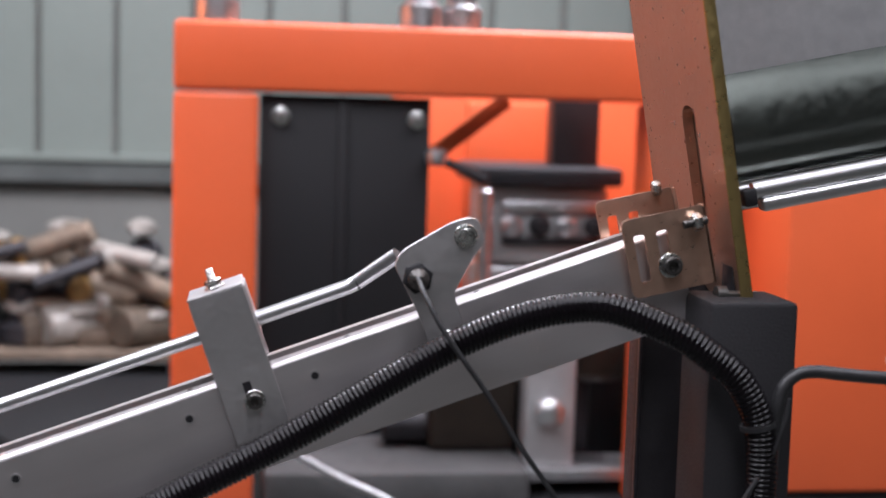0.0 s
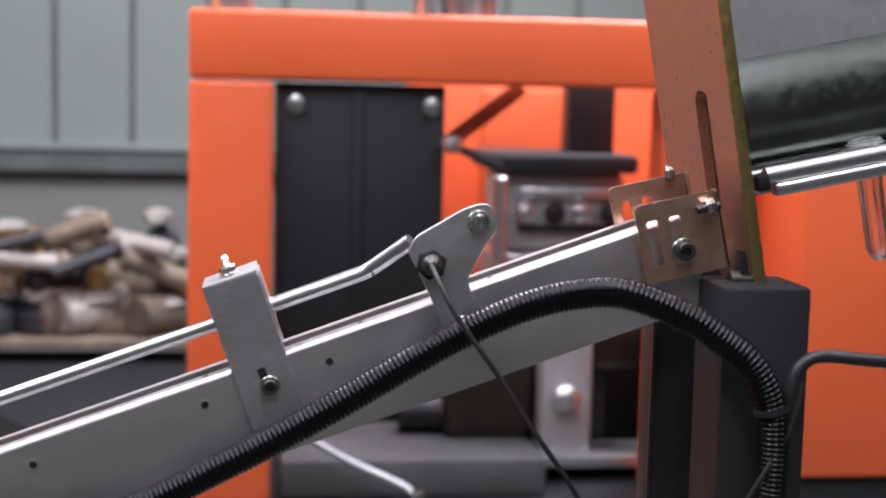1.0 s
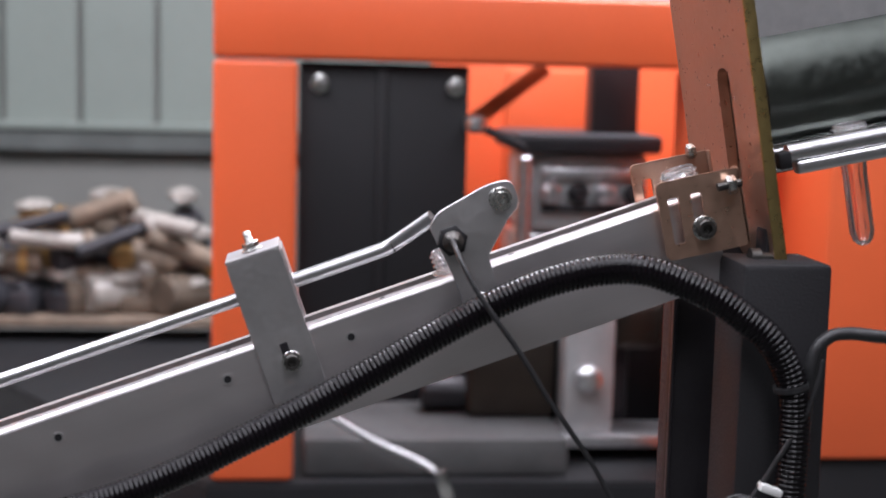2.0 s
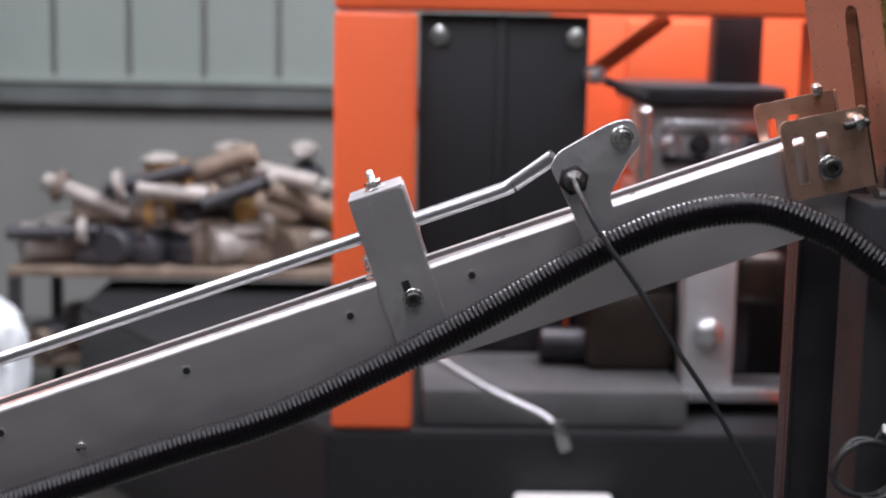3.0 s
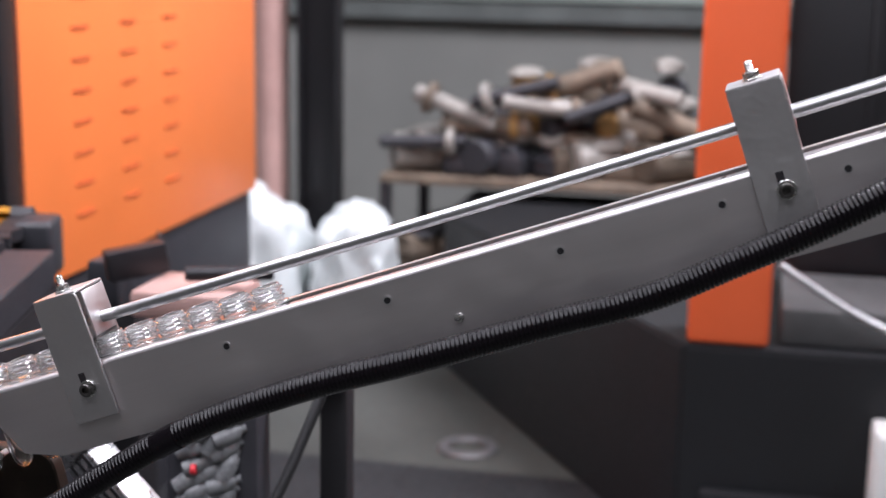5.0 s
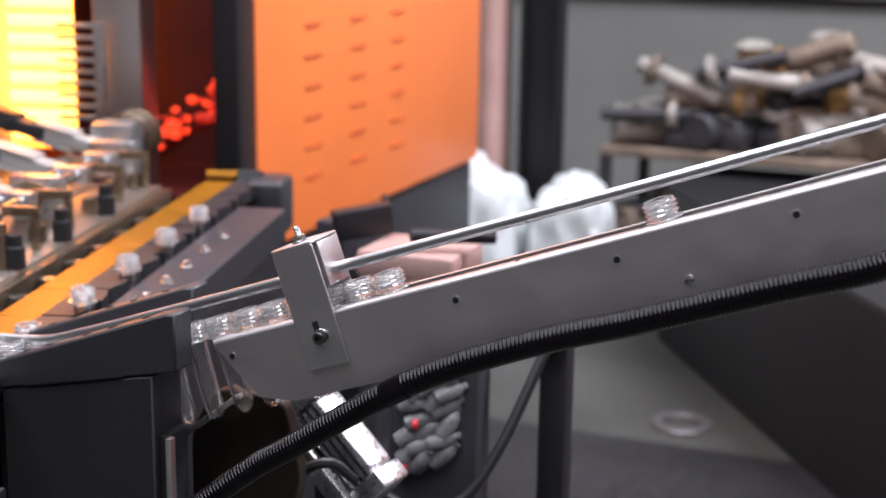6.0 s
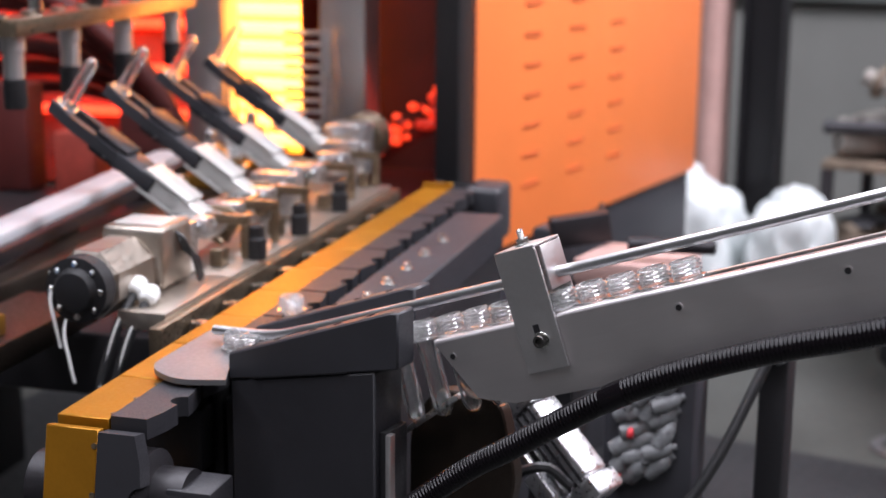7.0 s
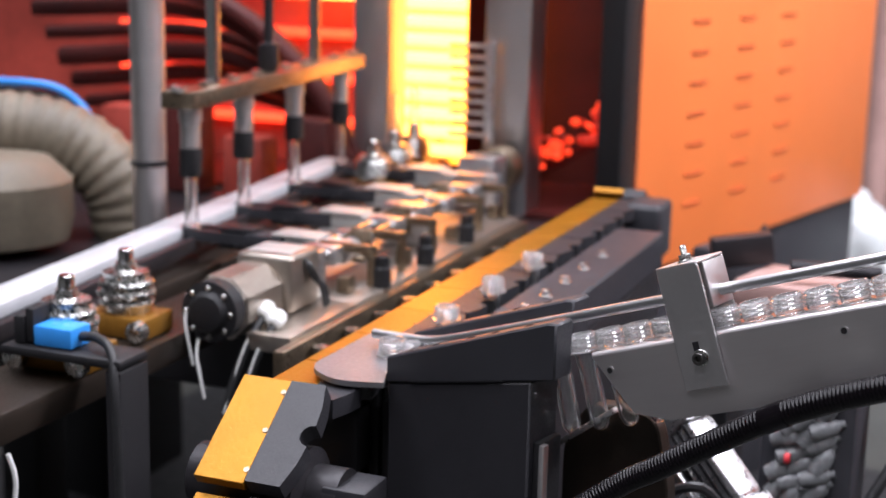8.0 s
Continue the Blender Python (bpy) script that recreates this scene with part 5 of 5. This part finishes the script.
# heating oven: posts, lamps and dark inner sheets
def oven():
    t = m_thing("heating_oven", "infrared heating oven with glowing quartz lamps", "oven")
    part("post", box(-0.695, -0.61, 1.6, 1.7, 0.842, 2.1, 0.006), STEEL_DULL, t, "grey oven post")
    part("post", box(-0.388, -0.285, 1.6, 1.7, 0.842, 2.1, 0.006), STEEL_DULL, t, "grey oven post")
    part("edge_post", box(-0.135, -0.082, 1.6, 1.72, 0.842, 2.1, 0.006), BLACK, t, "black cabinet edge")
    # Reflector is no lamp; light thrown back by it is put in as emission.
    part("reflector", box(-0.74, -0.478, 1.86, 1.88, 0.9, 2.0, 0.0), BACK_HOT, t, "ceramic reflector with lamp light put in as glow")
    for k in range(24):
        part("quartz_lamp", cyl(0.013, -0.74, -0.478, 12, 0, None, at(0, 1.8, 0.94 + 0.042 * k, ALONG_X)), TUBE_HOT, t, "glowing quartz lamp")
    part("lamp_box_side", box(-0.474, -0.468, 1.72, 1.9, 0.86, 2.0, 0.0), DIM_GLOW_RED, t)
    for k in range(9):
        part("lamp_holder", box(-0.458, -0.366, 1.575, 1.594, 1.008 + 0.0235 * k, 1.018 + 0.0235 * k, 0.003), ALU, t, "pale lamp holder fin")
    part("holder_spine", box(-0.372, -0.352, 1.56, 1.574, 0.99, 1.21, 0.002), ALU, t)
    part("rear_sheet", box(-2.3, -0.7, 2.0, 2.02, 0.842, 2.1, 0.0), GLOW_RED, t)
    part("rear_sheet", box(-0.699, -0.06, 2.0, 2.02, 0.842, 2.1, 0.0), DIM_GLOW_RED, t)
    part("side_sheet", box(-0.09, -0.081, 1.725, 2.0, 0.842, 2.1, 0.0), DIM_GLOW_RED, t)
    part("floor_sheet", box(-1.6, -0.09, 1.602, 2.0, 0.841, 0.852, 0.0), DIM_GLOW_RED, t)
    rng = random.Random(21)
    for k in range(46):
        f = rng.random()
        r = rng.uniform(0.006, 0.013)
        x, z = -0.32 + 0.19 * f, 0.95 + 0.115 * f + rng.uniform(-0.035, 0.03)
        part("red_lamp_end", lathe([(r * 0.5, -r), (r * 0.9, -r * 0.6), (r, r * 0.5), (r * 0.5, r)], 10, None, at(x, 1.74 + rng.uniform(0, 0.05), z, pose(0, 0, 0, rng.uniform(-30, 30), 90, rng.uniform(-40, 40)))), (RED_HOT, RED_DIM, RED_DIM, DIM_GLOW_RED, RED_HOT)[k % 5], t, "red glowing lamp end")
    part("burner_rail", box(-0.12, 0.12, -0.01, 0.01, -0.01, 0.01, 0.003, 2, None, at(-0.225, 1.8, 0.965, pose(0, 0, 0, 0, -31, 0))), DIM_GLOW_RED, t)
    for k in range(10):
        part("red_lamp", cyl(0.012, -0.4, 0.45, 10, 0, None, at(-1.15, 1.985, 0.96 + 0.11 * k, ALONG_X)), RED_TUBE, t, "dull red quartz lamp")
    for x, z in ((-0.95, 1.28), (-0.8, 1.36)):
        part("far_lamp", cyl(0.012, -0.1, 0.1, 12, 0, None, at(x, 1.94, z, ALONG_X)), TUBE_HOT, t, "glowing quartz lamp")
    # Pipes and blocks carry the red glow in their colour too.
    for k in range(6):
        part("pipe", sweep([(-1.5, 1.75 - 0.05 * k, 1.0 + 0.06 * k), (-1.1, 1.8 - 0.04 * k, 1.04 + 0.05 * k), (-0.8, 1.72 - 0.03 * k, 0.98 + 0.03 * k), (-0.68, 1.6, 0.9)], 0.016 + 0.004 * (k % 3), 0.02, 10), DIM_GLOW_RED, t)
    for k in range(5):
        part("valve_block", box(-1.45 + 0.16 * k, -1.35 + 0.16 * k, 1.5, 1.58, 0.842, 0.98 + 0.05 * (k % 3), 0.01), (DIM_GLOW_RED, GLOW_RED)[k % 2], t)
    part("roof", box(-1.6, -0.08, 1.6, 2.02, 2.101, 2.12, 0.0), ORANGE, t)
    part("leg", box(-0.3, -0.1, 1.62, 1.98, 0.0, 0.84, 0.006), BLACK, t)
    part("leg", box(-1.58, -1.38, 1.62, 1.98, 0.0, 0.84, 0.006), BLACK, t)


oven()


def chain_link():
    t = m_thing("chain_link", "chain carrier with a gold plate and a dark grey cradle", "chain link", "links of the preform chain")
    part("gold_plate", box(-0.05, 0.006, -0.064, 0.064, -0.012, 0.0, 0.0008, 1), YELLOW, t, "gold coloured plate")
    own = [(0.0075, -0.062), (0.046, -0.062), (0.053, -0.035)]
    own += [(0.055 + 0.0125 * math.cos(a), 0.0125 * math.sin(a)) for a in [math.radians(-90 - 30 * k) for k in range(7)]]
    own += [(0.053, 0.035), (0.046, 0.062), (0.0075, 0.062)]
    part("cradle", prism(own, -0.018, 0.003, 0.0, None, pose(0, 0, 0, 90)), CRADLE, t, "dark grey cradle")
    part("carrier", box(-0.03, 0.006, -0.045, 0.045, -0.026, -0.0125, 0.003, 1), BLACK_STEEL, t)
    for y in (-0.048, 0.0, 0.048):
        part("plate_screw", cyl(0.003, 0, 0.001, 10, 0, None, at(0.003, y, 0.0)), BRASS, t)
    return t


LINKS = [chain_link()]
for _ in range(23):
    LINKS.append(copy_thing(LINKS[0], MACH))


# ---- what moves ----
PITCH = 0.1655
LINK_PITCH = 0.13
CHAIN = ((0, 0.116), (5.0, 0.116), (5.6, 0.56), (5.7, 0.63), (5.8, 0.707), (5.9, 0.788), (6.0, 0.854), (6.1, 0.905), (6.2, 0.959), (7.3, 0.966), (7.4, 0.985), (7.5, 1.01), (7.6, 1.06), (7.7, 1.115), (7.8, 1.17), (7.9, 1.228), (8.0, 1.285))
LINK = tuple((t, d - 0.0325) for t, d in CHAIN[:9]) + ((7.3, 0.9335), (7.4, 0.955), (7.5, 0.993), (7.6, 1.051), (7.7, 1.1185), (7.8, 1.166), (7.9, 1.211), (8.0, 1.253))
CARRY = ((0, -0.15), (5.6, -0.15), (5.8, -0.12), (6.0, -0.05), (6.15, 0), (8.0, 0))
LOWER = ((0, 0), (7.55, 0), (7.7, 0.24), (7.85, 0.67), (8.0, 1))
DROP = Vector((-0.079, 0.052, -0.052))
FLIP = ((0, 180), (5.95, 180), (6.0, 165), (6.05, 100), (6.1, 32), (6.15, 8), (6.2, 0), (6.78, 0), (6.86, 40), (6.95, 116), (7.0, 146), (7.05, 167), (7.1, 180), (8.0, 180))
SLIDE = ((-2.2, 1.0), (-1.9, 0.75), (-1.5, 0.55), (-0.9, 0.46), (-0.5, 0.355), (-0.4, 0.312), (-0.3, 0.256), (-0.2, 0.2), (-0.1, 0.138), (0, 0.074), (0.1, -0.01), (0.2, -0.1), (0.3, -0.21), (0.4, -0.335), (0.5, -0.49), (0.6, -0.66), (0.7, -0.85))
ARRIVE = {15: 2.125, 16: 2.5, 17: 2.9, 18: 4.28, 19: 5.185, 20: 5.625, 21: 6.08, 22: 6.45, 23: 6.75, 24: 7.0, 25: 7.3, 26: 7.65, 27: 8.3, 28: 9.0, 29: 9.9}
RIGHT_Y = (0.396, 0.552, 0.739, 0.959)
LEFT_Y = (0.655, 0.868, 1.115, 1.37)
LEFT_X = (-0.483, -0.506, -0.535, -0.56)


def along(table, t):
    return float(np.interp(t, [a for a, _ in table], [b for _, b in table]))


def arm_pose(i, t):
    a = along(FLIP, t)
    f = (1 - math.cos(radians(a))) / 2
    y = RIGHT_Y[i] + (LEFT_Y[i] - RIGHT_Y[i]) * f + along(CARRY, t)
    x = -0.22 + (LEFT_X[i] + 0.5) * f
    return Matrix.Translation(DROP * along(LOWER, t)) @ pose(x, y, 0.985 + 0.01 * f, 0, -a, 0)


def preform_pose(k, t):
    d = along(CHAIN, t)
    if k < 4 and t >= 6.2:
        return MACH @ arm_pose(3 - k, t) @ at(0.28, 0, -0.012)
    u = k - (d - 0.125) / PITCH
    if u < 0:
        return MACH @ at(0.05, d - PITCH * k, 0.972)
    s = -1.06 + 0.033 * u
    if k in ARRIVE:
        s = max(s, along(SLIDE, t - ARRIVE[k]))
    if s > -0.76:
        if s > 0.4:
            return pose(0.405, 1.144, 1.418, 0, -11.0, 0) @ at((s - 0.4) * 0.98 + 0.01, 0, 0.012)
        return RAIL @ at(s, 0.028, 0.0022)
    f = min(1.0, (-0.76 - s) / 0.3)
    p0 = RAIL @ Vector((s, 0.028, 0.0022))
    p1 = MACH @ Vector((0.05, 0.125, 0.972))
    lift = 0.046 * f ** 3
    p = Vector((p0.x, p0.y, p0.z + lift))
    if f > 0.85:
        p = p.lerp(p1, (f - 0.85) / 0.15)
    return Matrix.Translation(p) @ pose(0, 0, 0, 0, -19.65 * (1 - f), 0)


def link_pose(j, t):
    y0, y1 = -0.031, 1.27
    loop = 24 * LINK_PITCH
    top = y1 - y0
    r = (loop - 2 * top) / (2 * math.pi)
    u = (along(LINK, t) - 1.076 - LINK_PITCH * j - y0) % loop
    z = 0.956
    if u < top:
        return at(0, y0 + u, z)
    u -= top
    if u < math.pi * r:
        a = u / r
        return at(0, y1 + r * math.sin(a), z - r + r * math.cos(a), pose(0, 0, 0, -math.degrees(a)))
    u -= math.pi * r
    if u < top:
        return at(0, y1 - u, z - 2 * r, pose(0, 0, 0, -180))
    u -= top
    a = math.pi + u / r
    return at(0, y0 + r * math.sin(a), z - r + r * math.cos(a), pose(0, 0, 0, -math.degrees(a)))


MANDREL_STEP = ((0, 0.16), (6.0, 0.16), (6.75, 0.16), (6.82, 0.34), (6.9, 0.6), (6.97, 0.79), (7.5, 0.79), (8.0, 0.79))


def mandrel_pose(k, d):
    y = 0.13 + 0.158 * k + d
    return MACH @ at(-0.386 - 0.13 * (y - 0.13), y, 0.93)


def motions():
    busy = [0.0, 4.9] + [5.0 + 0.1 * k for k in range(31)]
    for j, ob in enumerate(LINKS):
        walk(ob, [(t, MACH @ link_pose(j, t)) for t in busy])
    arm_times = [0.0, 5.5] + [5.6 + 0.1 * k for k in range(4)] + [5.95, 6.0, 6.05, 6.1, 6.15, 6.2, 6.5, 6.78, 6.82, 6.86, 6.9, 6.95, 7.0, 7.05, 7.1, 7.2, 7.5] + [7.6, 7.7, 7.8, 7.9, 8.0]
    for i, ob in enumerate(ARMS):
        walk(ob, [(t, MACH @ arm_pose(i, t)) for t in arm_times])
    for k, ob in enumerate(PREFORMS):
        ts = set(busy)
        if k in ARRIVE:
            ts |= {round(ARRIVE[k] + 0.1 * q, 3) for q in range(-22, 9)}
        if k < 4:
            ts |= {t for t in arm_times if t >= 6.2}
        rows = sorted({round(t * 30) / 30 for t in ts if 0 <= t <= 8.0} | {0.0, 8.0})
        walk(ob, [(t, preform_pose(k, t)) for t in rows])
    walk(CARRIAGE, [(t, MACH @ Matrix.Translation(DROP * along(LOWER, t)) @ at(0, along(CARRY, t), 0)) for t in (0, 5.6, 5.8, 6.0, 6.15, 6.8, 7.55, 7.7, 7.85, 8.0)])
    walk(PRESS, [(t, MACH @ at(0, 0, z)) for t, z in ((0, 0.105), (5.0, 0.105), (7.6, 0.105), (7.72, 0.09), (7.85, 0.045), (7.95, 0.008), (8.0, 0.0))])
    for k, ob in enumerate(HEATED):
        walk(ob, [(t, mandrel_pose(k + 4, d) @ at(0, 0, 0.078) @ pose(0, 0, 0, 180)) for t, d in MANDREL_STEP])
    for k, ob in enumerate(MANDRELS):
        walk(ob, [(t, mandrel_pose((-5, -4, 4, 5, 6, 3)[k], d)) for t, d in MANDREL_STEP])


motions()
